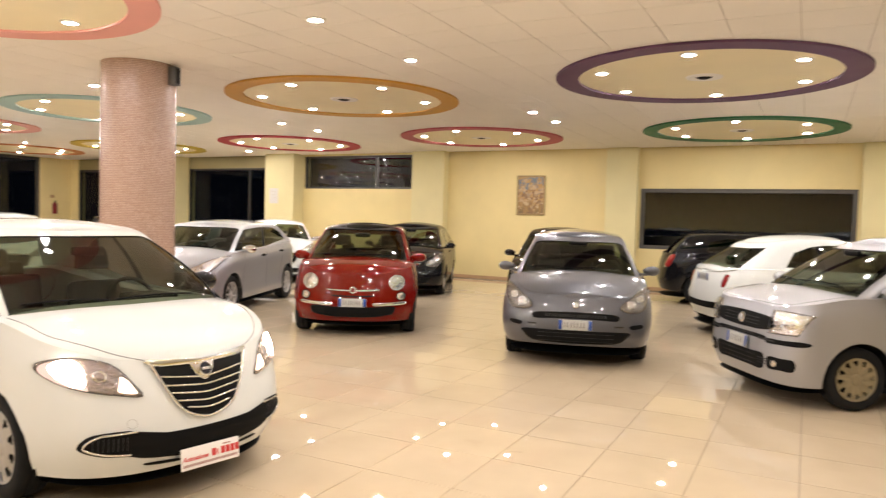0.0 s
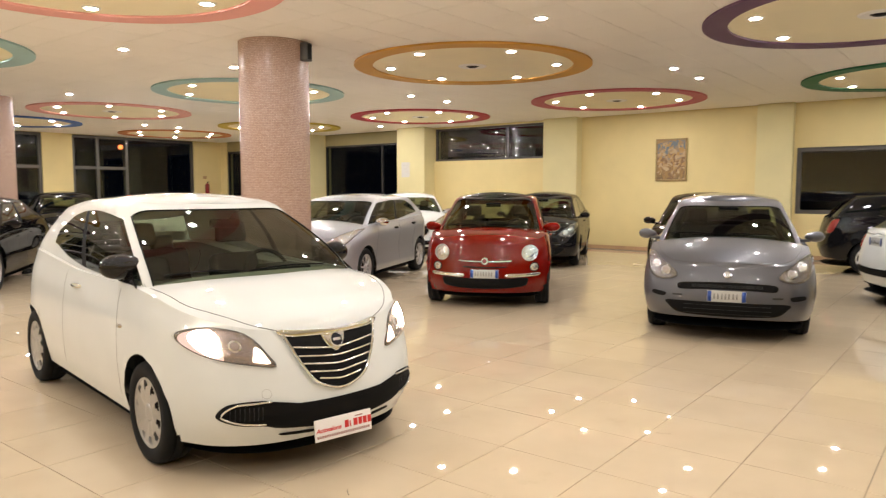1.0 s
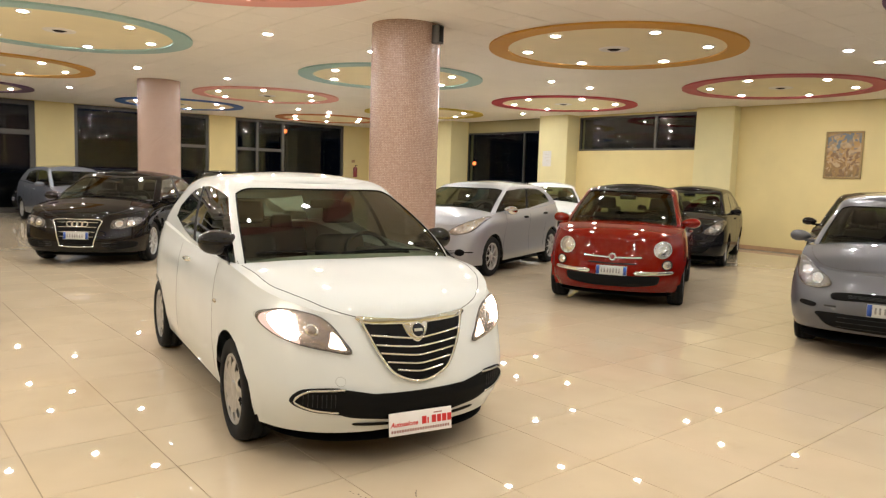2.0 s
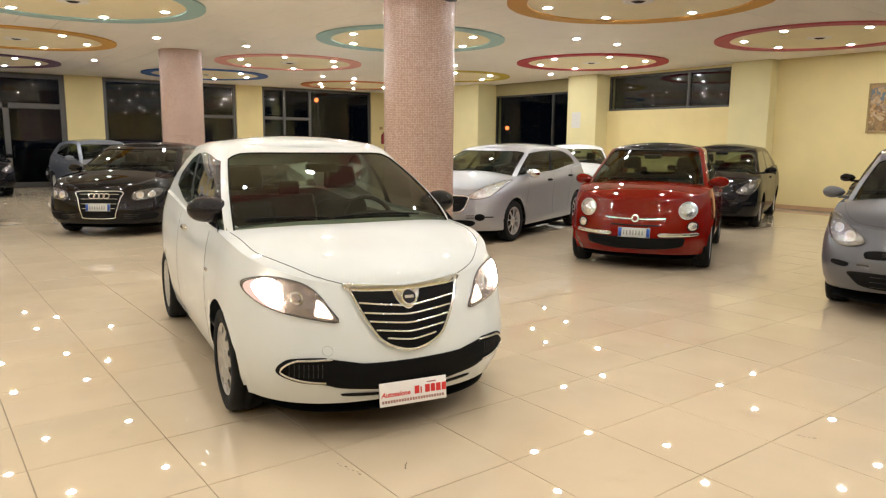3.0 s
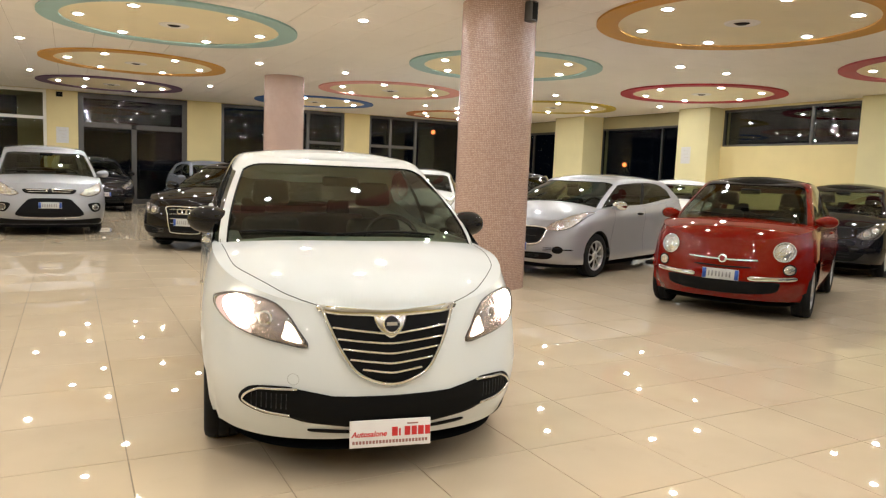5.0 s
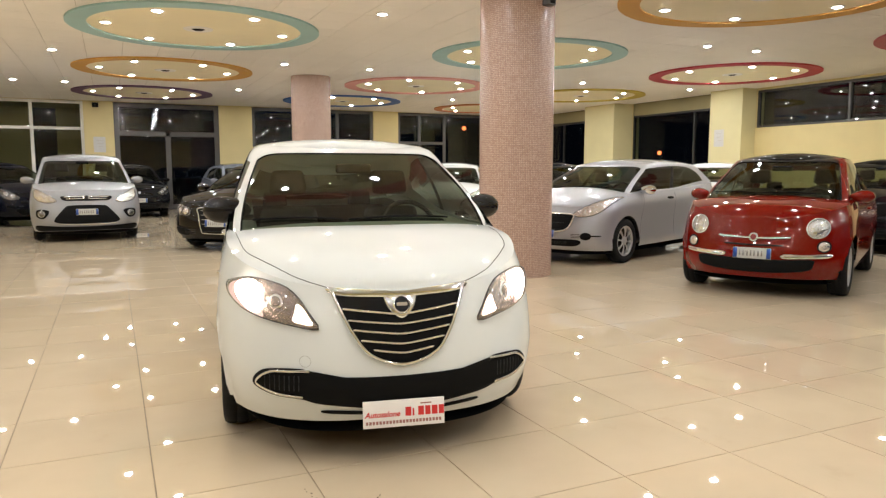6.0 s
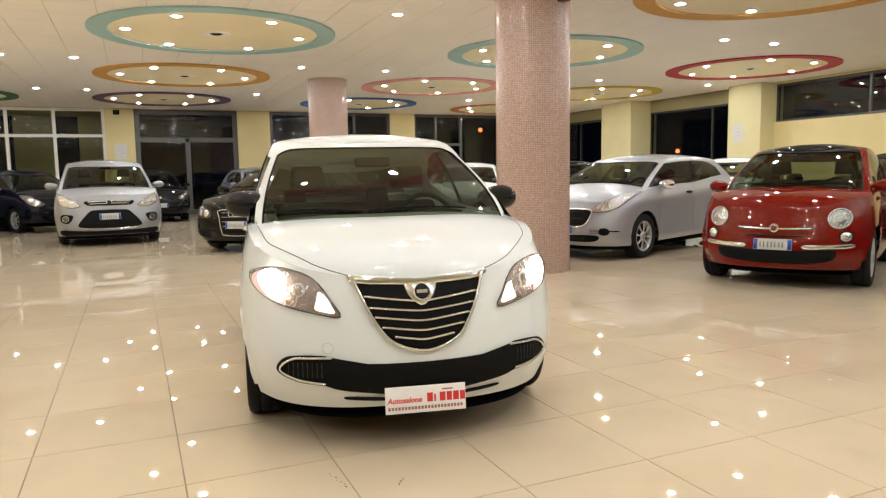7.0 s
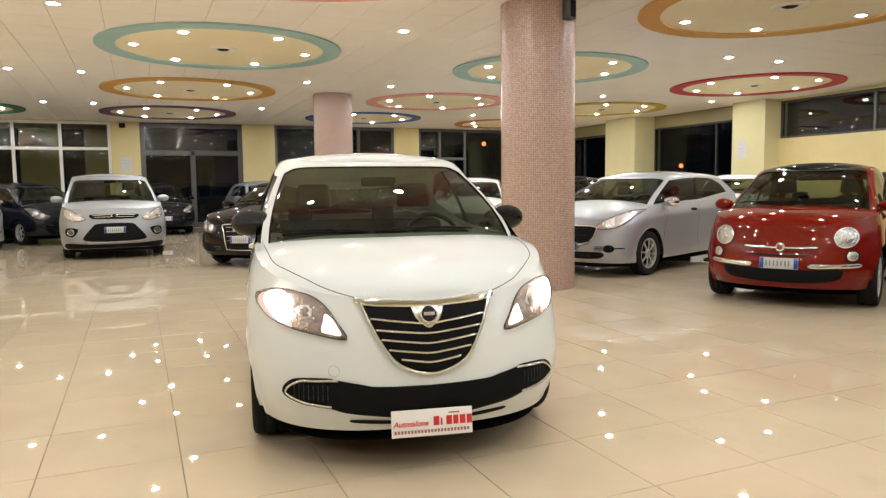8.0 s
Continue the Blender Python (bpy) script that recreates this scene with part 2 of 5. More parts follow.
def tube(bm, pts, r, n=6, closed=False):
    pts = [Vector(p) for p in pts]
    rings = []
    for i, p in enumerate(pts):
        a = pts[i - 1] if (i or closed) else p
        b = pts[(i + 1) % len(pts)] if (i < len(pts) - 1 or closed) else p
        d = (b - a).normalized()
        u = d.cross(Vector((0, 0, 1)))
        u = (u if u.length > 0.05 else d.cross(Vector((0, 1, 0)))).normalized()
        v = d.cross(u)
        rings.append([bm.verts.new(p + r * (math.cos(2 * math.pi * k / n) * u + math.sin(2 * math.pi * k / n) * v)) for k in range(n)])
    for a, b in zip(rings, rings[1:] + ([rings[0]] if closed else [])):
        for k in range(n):
            bm.faces.new((a[k], a[(k + 1) % n], b[(k + 1) % n], b[k]))
    if not closed:
        bm.faces.new(rings[0][::-1])
        bm.faces.new(rings[-1])
    return bm


def curve_pts(pts, n=6, closed=False):
    """A rounded line through 2D points (Catmull-Rom)."""
    out, m = [], len(pts)
    for i in range(m if closed else m - 1):
        q = [np.array(pts[(i + k) % m] if closed else pts[min(max(i + k, 0), m - 1)], float) for k in (-1, 0, 1, 2)]
        for j in range(n):
            t = j / n
            out.append(tuple(0.5 * (2 * q[1] + (q[2] - q[0]) * t + (2 * q[0] - 5 * q[1] + 4 * q[2] - q[3]) * t * t + (3 * q[1] - q[0] - 3 * q[2] + q[3]) * t ** 3)))
    if not closed:
        out.append(tuple(pts[-1]))
    return out


def smooth_line(pts, h=0.06):
    """A function through (x, value) points, softened at the bends."""
    pts = sorted(pts)
    xs, vs = [p[0] for p in pts], [p[1] for p in pts]
    return lambda x: float(np.mean(np.interp([x - h, x - h / 2, x, x + h / 2, x + h], xs, vs)))


# ---------------------------------------------------------------- cars
from mathutils.bvhtree import BVHTree


class Shape:
    """The skin of a car: x ahead from the front axle, y to the car's left, z up."""

    def __init__(self, s):
        self.s = s
        self.T = smooth_line(s["belt"])
        self.S = smooth_line(s["sill"])
        self.F = smooth_line(s["nose"], 0.04)
        self.B = smooth_line(s["tail"], 0.04)
        self.P = smooth_line(s.get("bulge", [(0, 0.93), (0.12, 0.97), (0.4, 1.0), (0.65, 0.995), (0.85, 0.97), (1, 0.925)]), 0.05)
        self.ROOF = smooth_line(s["roof"], 0.15)

    def outline(self, front, rear, w, lf, lr, nf, nr, counts):
        a, m, b = counts
        pts = []
        for k in range(a):
            t = math.pi / 2 * (k / (a - 1)) ** 0.9
            pts.append((front - lf + lf * max(0, math.cos(t)) ** (2 / nf), w * max(0, math.sin(t)) ** (2 / nf)))
        for k in range(1, m):
            pts.append((front - lf + (rear + lr - front + lf) * k / m, w))
        for k in range(b):
            t = math.pi / 2 * (1 - (k / (b - 1)) ** 1.0)
            pts.append((rear + lr - lr * max(0, math.cos(t)) ** (2 / nr), w * max(0, math.sin(t)) ** (2 / nr)))
        pts[0], pts[-1] = (pts[0][0], 0.0), (pts[-1][0], 0.0)
        return pts

    LOW = (18, 40, 14)
    HIGH = (24, 44, 18)
    LEVELS = [0, 0.06, 0.14, 0.22, 0.31, 0.4, 0.49, 0.58, 0.67, 0.76, 0.84, 0.91, 0.96, 1.0]
    GLEVELS = [0, 0.05, 0.11, 0.18, 0.25, 0.325, 0.4, 0.475, 0.55, 0.625, 0.7, 0.76, 0.82, 0.88, 0.93, 0.97, 1.0]

    def lower(self):
        s, rows = self.s, []
        for f in self.LEVELS:
            half = self.outline(s["front"] + self.F(f), s["rear"] + self.B(f), s["width"] / 2 * self.P(f), s["round_f"], s["round_r"], s["nf"], s["nr"], self.LOW)
            row = []
            for x, y in half:
                z0, z1 = self.S(x), self.T(x)
                waist = 1 - s.get("waist", 0.0) * math.exp(-((x + s["wb"] / 2) / 0.7) ** 2) * math.sin(math.pi * f)
                row.append((x, y * waist, z0 + (z1 - z0) * f))
            rows.append(row)
        return rows

    def ring(self, g):
        """The cabin's outline at the share g of its height."""
        s = self.s
        front = s["cowl"] + (s["header"] - s["cowl"]) * g ** 1.2 + s.get("ws_bow", 0.0) * 4 * g * (1 - g)
        rear = s["rear_base"] + (s["rear_top"] - s["rear_base"]) * g ** s.get("rear_pow", 1.2)
        w = s["wb_half"] + (s["wr_half"] - s["wb_half"]) * g ** s.get("tumble", 1.25)
        k = min(1.0, max(0.0, (g - 0.89) / 0.11))
        w, front, rear = w - 0.085 * k ** 1.7, front - 0.06 * k ** 1.7, rear + 0.06 * k ** 1.7
        zf = g if k == 0 else 0.89 + 0.11 * (1 - (1 - k) ** 1.8)
        half = self.outline(front, rear, w, s.get("round_ws", 0.30), s.get("round_rw", 0.22), s.get("n_ws", 2.25), s.get("n_rw", 3.2), self.HIGH)
        boat = s.get("boat", 0.0) * (0.2 + 0.8 * g)
        half = [(x, y * (1 - boat * min(1.0, max(0.0, (-1.0 - x) / 1.7)) ** 1.6)) for x, y in half]
        return [(x, y, (1 - zf) * (self.T(x) - 0.015) + zf * self.ROOF(min(x, s["header"]))) for x, y in half]

    def upper(self):
        """Cabin rows; the rows that bound the panes follow the arch of the side windows and round the windscreen's corners."""
        s = self.s
        steps = np.linspace(0, 1, 101)
        fine = np.array([self.ring(g) for g in steps])
        nf, ns, nr = self.HIGH
        iA, iB = nf - nf // 3, nf - s.get("pillar_end", 1)
        s0, s1 = nf - 1, nf - 1 + ns
        end = s.get("posts", [0.42, 0.90])[-1]
        hi = smooth_line(s.get("dlo_hi", [(-0.2, 0.82), (0.5 * end, 0.82), (0.8 * end, 0.77), (end, 0.60), (1.2, 0.60)]), 0.04)
        lo = smooth_line(s.get("dlo_lo", [(-0.2, 0.05), (0.5 * end, 0.06), (end, 0.14), (1.2, 0.14)]), 0.04)
        rows = [[] for _ in self.GLEVELS]
        for i in range(fine.shape[1]):
            if i < iB:
                high = s.get("ws_top", 0.888)
                top = high - 0.07 * (i / iA) ** 7 if i <= iA else high - 0.07 + 0.06 * (i - iA) / max(1, iB - iA)
                known = ((0, 0.05, 0.88, 1), (0, 0.05 if i <= iA - 2 else 0.075, top, 1))
            elif i <= s1:
                q = (i - s0) / (s1 - s0)
                known = ((0, 0.05, 0.82, 1), (0, lo(q), hi(q), 1))
            else:
                known = ((0, 1), (0, 1))
            for row, g in zip(rows, self.GLEVELS):
                h = np.interp(g, *known)
                row.append(tuple(float(np.interp(h, steps, fine[:, i, a])) for a in range(3)))
        return rows


def skin(bm, rows, wanted):
    """Quads of a half skin and its mirror image; wanted(i, j) picks them."""
    for sgn in (1, -1):
        vs = {}

        def v(j, i):
            if (j, i) not in vs:
                x, y, z = rows[j][i]
                vs[j, i] = bm.verts.new((x, sgn * y, z))
            return vs[j, i]

        for j in range(len(rows) - 1):
            for i in range(len(rows[0]) - 1):
                if wanted(i, j):
                    q = [v(j, i), v(j, i + 1), v(j + 1, i + 1), v(j + 1, i)]
                    bm.faces.new(q if sgn == 1 else q[::-1])
    bmesh.ops.remove_doubles(bm, verts=bm.verts, dist=0.0008)
    return bm


def lid(bm, row, crown, keep, n=14, flat=2.2):
    """Closes a ring across the car: the rows span it from side to side, raised to the middle."""
    last = None
    for x, y, z in row:
        if not keep(x):
            last = None
            continue
        c = crown(x) * min(1, y / 0.35)
        line = [bm.verts.new((x, y * u, z + c * (1 - abs(u) ** flat))) for u in np.linspace(-1, 1, n)]
        if last:
            for a in range(n - 1):
                bm.faces.new((last[a], line[a], line[a + 1], last[a + 1]))
        last = line
    bmesh.ops.remove_doubles(bm, verts=bm.verts, dist=0.0008)
    return bm


class Skin:
    """Lays outlines and lines onto a finished skin."""

    def __init__(self, bm):
        self.tree = BVHTree.FromBMesh(bm)

    def hit(self, mode, a, b):
        if mode == "front":
            r = self.tree.ray_cast(Vector((4, a, b)), Vector((-1, 0, 0)))
        elif mode == "rear":
            r = self.tree.ray_cast(Vector((-9, a, b)), Vector((1, 0, 0)))
        elif mode == "top":
            r = self.tree.ray_cast(Vector((a, b, 4)), Vector((0, 0, -1)))
        else:
            sg = 1 if mode == "left" else -1
            r = self.tree.ray_cast(Vector((a, sg * 3, b)), Vector((0, -sg, 0)))
        return (r[0], r[1]) if r[0] is not None else (None, None)

    WAY = {"front": Vector((1, 0, 0)), "rear": Vector((-1, 0, 0)), "top": Vector((0, 0, 1)), "left": Vector((0, 1, 0)), "right": Vector((0, -1, 0))}

    def at(self, mode, a, b, off):
        p, n = self.hit(mode, a, b)
        if p is None:
            return None
        w = self.WAY[mode]
        if n.dot(w) < 0:
            n = -n
        n = (n + 0.6 * w).normalized()
        return p + n * off

    def patch(self, poly, mode, off=0.004, bulge=0.0, rings=5, skirt=0.02):
        poly = [np.array(p, float) for p in poly]
        c = sum(poly) / len(poly)
        bm = bmesh.new()
        cp = self.at(mode, *c, off + bulge)
        if cp is None:
            return bm
        mid = bm.verts.new(cp)
        last = None
        for k in range(1, rings + 1):
            t = k / rings
            ring = []
            for p in poly:
                q = c + (p - c) * t
                h = self.at(mode, *q, off + bulge * (1 - t ** 3))
                ring.append(bm.verts.new(h if h is not None else cp))
            self.sew(bm, mid, last, ring)
            last = ring
        if skirt:
            ring = []
            for v in last:
                ring.append(bm.verts.new(v.co - self.WAY[mode] * skirt))
            self.sew(bm, mid, last, ring)
        bmesh.ops.recalc_face_normals(bm, faces=bm.faces)
        return bm

    @staticmethod
    def sew(bm, mid, last, ring):
        n = len(ring)
        for k in range(n):
            if last is None:
                bm.faces.new((mid, ring[k], ring[(k + 1) % n]))
            else:
                bm.faces.new((last[k], ring[k], ring[(k + 1) % n], last[(k + 1) % n]))

    def line(self, pts, mode, r, off=0.0, closed=False, n=6):
        got = [self.at(mode, a, b, off) for a, b in pts]
        got = [g for g in got if g is not None]
        if len(got) < 3:
            return tube(bmesh.new(), [(0, -0.05, 0.6), (0, 0, 0.6), (0, 0.05, 0.6)], r, n)
        return tube(bmesh.new(), got, r, n, closed)


def mirrored(poly):
    return [(-a, b) for a, b in poly][::-1]


def oval(a, b, ra, rb, n=20):
    return [(a + ra * math.cos(2 * math.pi * k / n), b + rb * math.sin(2 * math.pi * k / n)) for k in range(n)]


def make_wheel(parent, x, y, side, r, width, spokes, rim_mat, style):
    """Tyre, rim with spokes and hub; side is +1 on the car's left."""
    hub = part("wheel", bmesh.new(), M_DARK, parent)
    bm = bmesh.new()
    lathe(bm, [(0.02, -0.02), (r * 0.60, -0.02), (r * 0.60, 0.02), (0.02, 0.02)], 24, "y")
    bm.to_mesh(hub.data)
    bm.free()
    hub.location = (x, y, r)
    hub.rotation_euler = (0, random.uniform(0, 3), 0)
    w = width / 2
    bm = bmesh.new()
    rr = r * 0.685
    lathe(bm, [(rr, -w * 0.86), (rr + 0.012, -w * 0.97), (r * 0.86, -w), (r * 0.95, -w * 0.93), (r * 0.99, -w * 0.72), (r, -w * 0.35), (r - 0.006, -w * 0.33), (r - 0.006, -w * 0.27), (r, -w * 0.25), (r, w * 0.25), (r - 0.006, w * 0.27), (r - 0.006, w * 0.33), (r, w * 0.35), (r * 0.99, w * 0.72), (r * 0.95, w * 0.93), (r * 0.86, w), (rr + 0.012, w * 0.97), (rr, w * 0.86)], 40, "y")
    part("tyre", bm, M_RUBBER, hub)
    bm = bmesh.new()
    o = side * w
    lathe(bm, [(rr, o * 0.88), (rr - 0.012, o * 0.9), (rr - 0.022, o * 0.72), (rr - 0.03, o * 0.3), (rr - 0.03, -o * 0.7)], 40, "y")
    lathe(bm, [(0.0, o * 0.88), (0.03, o * 0.89), (0.05, o * 0.84), (0.065, o * 0.62)], 20, "y")
    wide = 0.34 * 2 * math.pi / spokes
    if style == "cover":
        # a domed disc, fluted between slots that run through it near its edge
        cells = 6 * spokes
        grid = []
        for f, dep in ((0.22, 0.80), (0.40, 0.86), (0.58, 0.88), (0.66, 0.88), (0.76, 0.87), (0.86, 0.85), (0.92, 0.84), (1.0, 0.80)):
            flute = 0.005 * max(0.0, 1 - abs(f - 0.62) / 0.38)
            grid.append([bm.verts.new((rr * f * math.cos(2 * math.pi * k / cells), o * dep - side * flute * math.cos(spokes * 2 * math.pi * (k + 0.5) / cells), rr * f * math.sin(2 * math.pi * k / cells))) for k in range(cells)])
        for j, (p, q) in enumerate(zip(grid, grid[1:])):
            for k in range(cells):
                slot = (k % 6) in (2, 3) if j in (3, 5) else (k % 6) in (1, 2, 3) if j == 4 else False
                if not slot:
                    bm.faces.new((p[k], p[(k + 1) % cells], q[(k + 1) % cells], q[k]))
    for k in range(spokes if style == "alloy" else 0):
        a0 = 2 * math.pi * k / spokes
        ring = []
        for t in np.linspace(0, 1, 5):
            rad = 0.055 + (rr - 0.02 - 0.055) * t
            half = wide * (0.5 + 0.12 * math.cos(2 * math.pi * t)) * 0.75
            dep = o * (0.70 + 0.14 * math.sin(math.pi * (0.25 + 0.7 * t)))
            row = []
            for da, dd in ((-half, -0.016), (-half * 0.72, 0.0), (half * 0.72, 0.0), (half, -0.016)):
                a = a0 + da
                row.append(bm.verts.new((rad * math.cos(a), dep + side * dd, rad * math.sin(a))))
            ring.append(row)
        for p, q in zip(ring, ring[1:]):
            for i in range(3):
                bm.faces.new((p[i], p[i + 1], q[i + 1], q[i]))
    bmesh.ops.recalc_face_normals(bm, faces=bm.faces)
    part("rim", bm, rim_mat, hub)
    return hub


def plate(parent, x, y, z, rz=0.0, tilt=6, bands=True, w=0.36, h=0.11, seed=1):
    rnd = random.Random(seed)
    p = part("number_plate", box(-0.004, 0.004, -w / 2, w / 2, -h / 2, h / 2, 0.003), M_PLATE, parent, "white number plate with blue bands")
    p.location, p.rotation_euler = (x, y, z), (0, radians(-tilt), rz)
    for s in (-1, 1):
        part("blue_band", box(0.004, 0.0055, s * w / 2 - (0.002 if s > 0 else -0.002) - (0.038 if s > 0 else 0), s * w / 2 - (0.002 if s > 0 else -0.002) + (0 if s > 0 else 0.038), -h / 2 + 0.004, h / 2 - 0.004), M_PLATE_BLUE, p)
    u = -w / 2 + 0.055
    for k in range(7):
        part("bar", box(0.004, 0.0055, u + 0.004, u + 0.019, -0.028, 0.028), M_INK, p)
        u += 0.038 if k in (1, 4) else 0.033
    return p


def soft_box(x0, x1, y0, y1, z0, z1, bevel, taper=1.0):
    bm = box(x0, x1, y0, y1, z0, z1)
    top = max(v.co.z for v in bm.verts)
    for v in bm.verts:
        if v.co.z == top:
            v.co.y = (y0 + y1) / 2 + (v.co.y - (y0 + y1) / 2) * taper
    bmesh.ops.bevel(bm, geom=list(bm.edges), offset=bevel, segments=3, affect="EDGES", profile=0.6)
    return bm


def cabin(car, s, seat_mat):
    """Front seats with headrests, rear bench, dashboard, steering wheel, floor."""
    w = s["wb_half"]
    fx = s["header"] - 0.05
    for sg in (1, -1):
        seat = part("seat", soft_box(fx - 0.25, fx + 0.28, sg * 0.36 - 0.25, sg * 0.36 + 0.25, 0.35, 0.52, 0.05), seat_mat, car)
        back = part("backrest", soft_box(-0.07, 0.07, -0.24, 0.24, 0, 0.60, 0.055, 0.78), seat_mat, seat)
        back.location, back.rotation_euler = (fx - 0.27, sg * 0.36, 0.48), (0, radians(-14), 0)
        rest = part("headrest", soft_box(-0.045, 0.045, -0.13, 0.13, 0, 0.17, 0.04, 0.85), seat_mat, seat)
        rest.location, rest.rotation_euler = (fx - 0.43, sg * 0.36, s["top"] - 0.37), (0, radians(-8), 0)
    bench = part("rear_bench", soft_box(s["rear_top"] + 0.15, s["rear_top"] + 0.6, -w + 0.12, w - 0.12, 0.35, 0.55, 0.06), s.get("bench_mat", seat_mat), car)
    bk = part("rear_backrest", soft_box(-0.07, 0.07, -w + 0.14, w - 0.14, 0, 0.52, 0.05), s.get("bench_mat", seat_mat), bench)
    bk.location, bk.rotation_euler = (s["rear_top"] + 0.12, 0, 0.5), (0, radians(-16), 0)
    for yy in (-0.38, 0.38):
        hr = part("rear_headrest", soft_box(-0.035, 0.035, -0.11, 0.11, 0, 0.13, 0.03, 0.85), seat_mat, bench)
        hr.location = (s["rear_top"] - 0.03, yy, 1.0)
    zc = s["cowl_z"]
    d = part("dashboard", soft_box(s["cowl"] - 0.62, s["cowl"] - 0.10, -w + 0.06, w - 0.06, zc - 0.32, zc - 0.02, 0.05, 0.97), M_TRIM, car)
    hood = part("instrument_hood", soft_box(s["cowl"] - 0.64, s["cowl"] - 0.36, 0.19, 0.53, zc - 0.04, zc + 0.035, 0.03, 0.85), M_TRIM, d)
    bm = bmesh.new()
    tube(bm, [(0, 0.18 * math.cos(a), 0.18 * math.sin(a)) for a in np.linspace(0, 2 * math.pi, 24, endpoint=False)], 0.015, 6, True)
    add_box(bm, -0.02, 0.02, -0.07, 0.07, -0.06, 0.05, 0.015)
    add_box(bm, -0.01, 0.01, -0.175, 0.175, -0.015, 0.02)
    st = part("steering_wheel", bm, M_TRIM, d)
    st.location, st.rotation_euler = (s["cowl"] - 0.72, 0.36, zc - 0.05), (0, radians(-24), 0)
    mir = part("inner_mirror", soft_box(-0.02, 0.02, -0.11, 0.11, -0.03, 0.03, 0.018), M_DARK, car)
    mir.location = (s["header"] + 0.16, 0, s["top"] - 0.19)
    lining = bmesh.new()
    add_box(lining, s["rear_base"] + 0.2, s["cowl"] + 0.1, -w + 0.08, w - 0.08, 0.24, 0.30)
    part("cabin_floor", lining, M_TRIM, car)


def split_sides(name, bm, mat, car):
    """One part for each side of the car."""
    for sg in (1, -1):
        half = bm.copy()
        bmesh.ops.delete(half, geom=[v for v in half.verts if v.co.y * sg < 0], context="VERTS")
        if half.faces:
            part(name, half, mat, car)
        else:
            half.free()
    bm.free()


def build_car(label, s, m, group="cars in the showroom"):
    car = thing("car", label, "car", group, "", m)
    shape = Shape(s)
    low, high = shape.lower(), shape.upper()
    wb, R = s["wb"], s["wheel_r"]
    arch = R + s.get("arch_gap", 0.045)
    nf, ns, nr = Shape.HIGH
    P = s["paint"]
    crown = smooth_line([(s["rear"], 0.02), (s["rear_base"], 0.05), (s["cowl"], s.get("hood_crown", 0.085)), (s["front"] - 0.25, s.get("nose_crown", 0.06)), (s["front"] + 0.05, 0.01)])
    keep_hood = lambda x: x > s["cowl"] - 0.22
    keep_deck = lambda x: x < s["rear_base"] + 0.2
    roof_crown = lambda x: s.get("roof_crown", 0.05)
    whole = bmesh.new()
    skin(whole, low, lambda i, j: True)
    skin(whole, high, lambda i, j: True)
    lid(whole, low[-1], crown, keep_hood, 26, s.get("hood_flat", 2.2))
    lid(whole, low[-1], crown, keep_deck)
    lid(whole, high[-1], roof_crown, lambda x: True)
    sk = Skin(whole)
    whole.free()

    # body sides, nose and tail in one skin, with open wheel arches
    bm = bmesh.new()
    skin(bm, low, lambda i, j: True)
    gone = []
    for f in bm.faces:
        for cx in (0.0, -wb):
            if abs(f.calc_center_median().y) > s["width"] * 0.3 and all((v.co.x - cx) ** 2 + (v.co.z - R) ** 2 < arch ** 2 for v in f.verts):
                gone.append(f)
                break
    bmesh.ops.delete(bm, geom=gone, context="FACES")
    for v in bm.verts:
        for cx in (0.0, -wb):
            dx, dz = v.co.x - cx, v.co.z - R
            d = math.hypot(dx, dz)
            if d < arch and abs(v.co.y) > s["width"] * 0.3:
                if dz < 0:
                    v.co.x = cx + math.copysign(math.sqrt(max(0, arch ** 2 - dz ** 2)), dx)
                elif d > 1e-4:
                    v.co.x, v.co.z = cx + dx / d * arch, R + dz / d * arch
    lid(bm, low[-1], crown, keep_deck)
    for sg in (1, -1):
        last = None
        for x, y, z in low[-1]:
            if not (s["rear_base"] - 0.1 < x < s["cowl"] + 0.05) or y < 0.35:
                last = None
                continue
            line = [bm.verts.new((x, sg * (y - d), z + h)) for d, h in ((0.0, 0.0), (0.02, 0.006), (0.10, 0.010), (0.17, -0.01))]
            for a in range(3):
                if last:
                    q4 = (last[a], line[a], line[a + 1], last[a + 1])
                    bm.faces.new(q4 if sg < 0 else q4[::-1])
            last = line
    part("body", bm, P, car)
    bm = lid(bmesh.new(), low[-1], crown, keep_hood, 26, s.get("hood_flat", 2.2))
    bmesh.ops.recalc_face_normals(bm, faces=bm.faces)
    part("bonnet", bm, P, car)
    under = bmesh.new()
    lid(under, [(x, y * 0.93, 0.15) for x, y, z in low[0]], lambda x: 0.0, lambda x: True, 4)
    part("underbody", under, M_DARK, car)
    for cx in (0.0, -wb):
        for sg in (1, -1):
            bm = bmesh.new()
            y0, y1 = sg * (s["width"] / 2 - 0.075), sg * (s["width"] / 2 - 0.32)
            n = 18
            ang = [math.pi * (k / n) * 1.16 - 0.08 * math.pi for k in range(n + 1)]
            a = [bm.verts.new((cx + arch * math.cos(t), y0, R + arch * math.sin(t))) for t in ang]
            b = [bm.verts.new((cx + arch * math.cos(t), y1, R + arch * math.sin(t))) for t in ang]
            for k in range(n):
                bm.faces.new((a[k], a[k + 1], b[k + 1], b[k]))
            bm.faces.new(b)
            part("wheel_arch", bm, M_DARK, car)

    # cabin: pillars and roof in paint, panes of glass, black seals
    iA, iB = nf - nf // 3, nf - s.get("pillar_end", 1)
    s0, s1 = nf - 1, nf - 1 + ns
    q = lambda i: (i + 0.5 - s0) / (s1 - s0)
    top_j = len(high) - 1
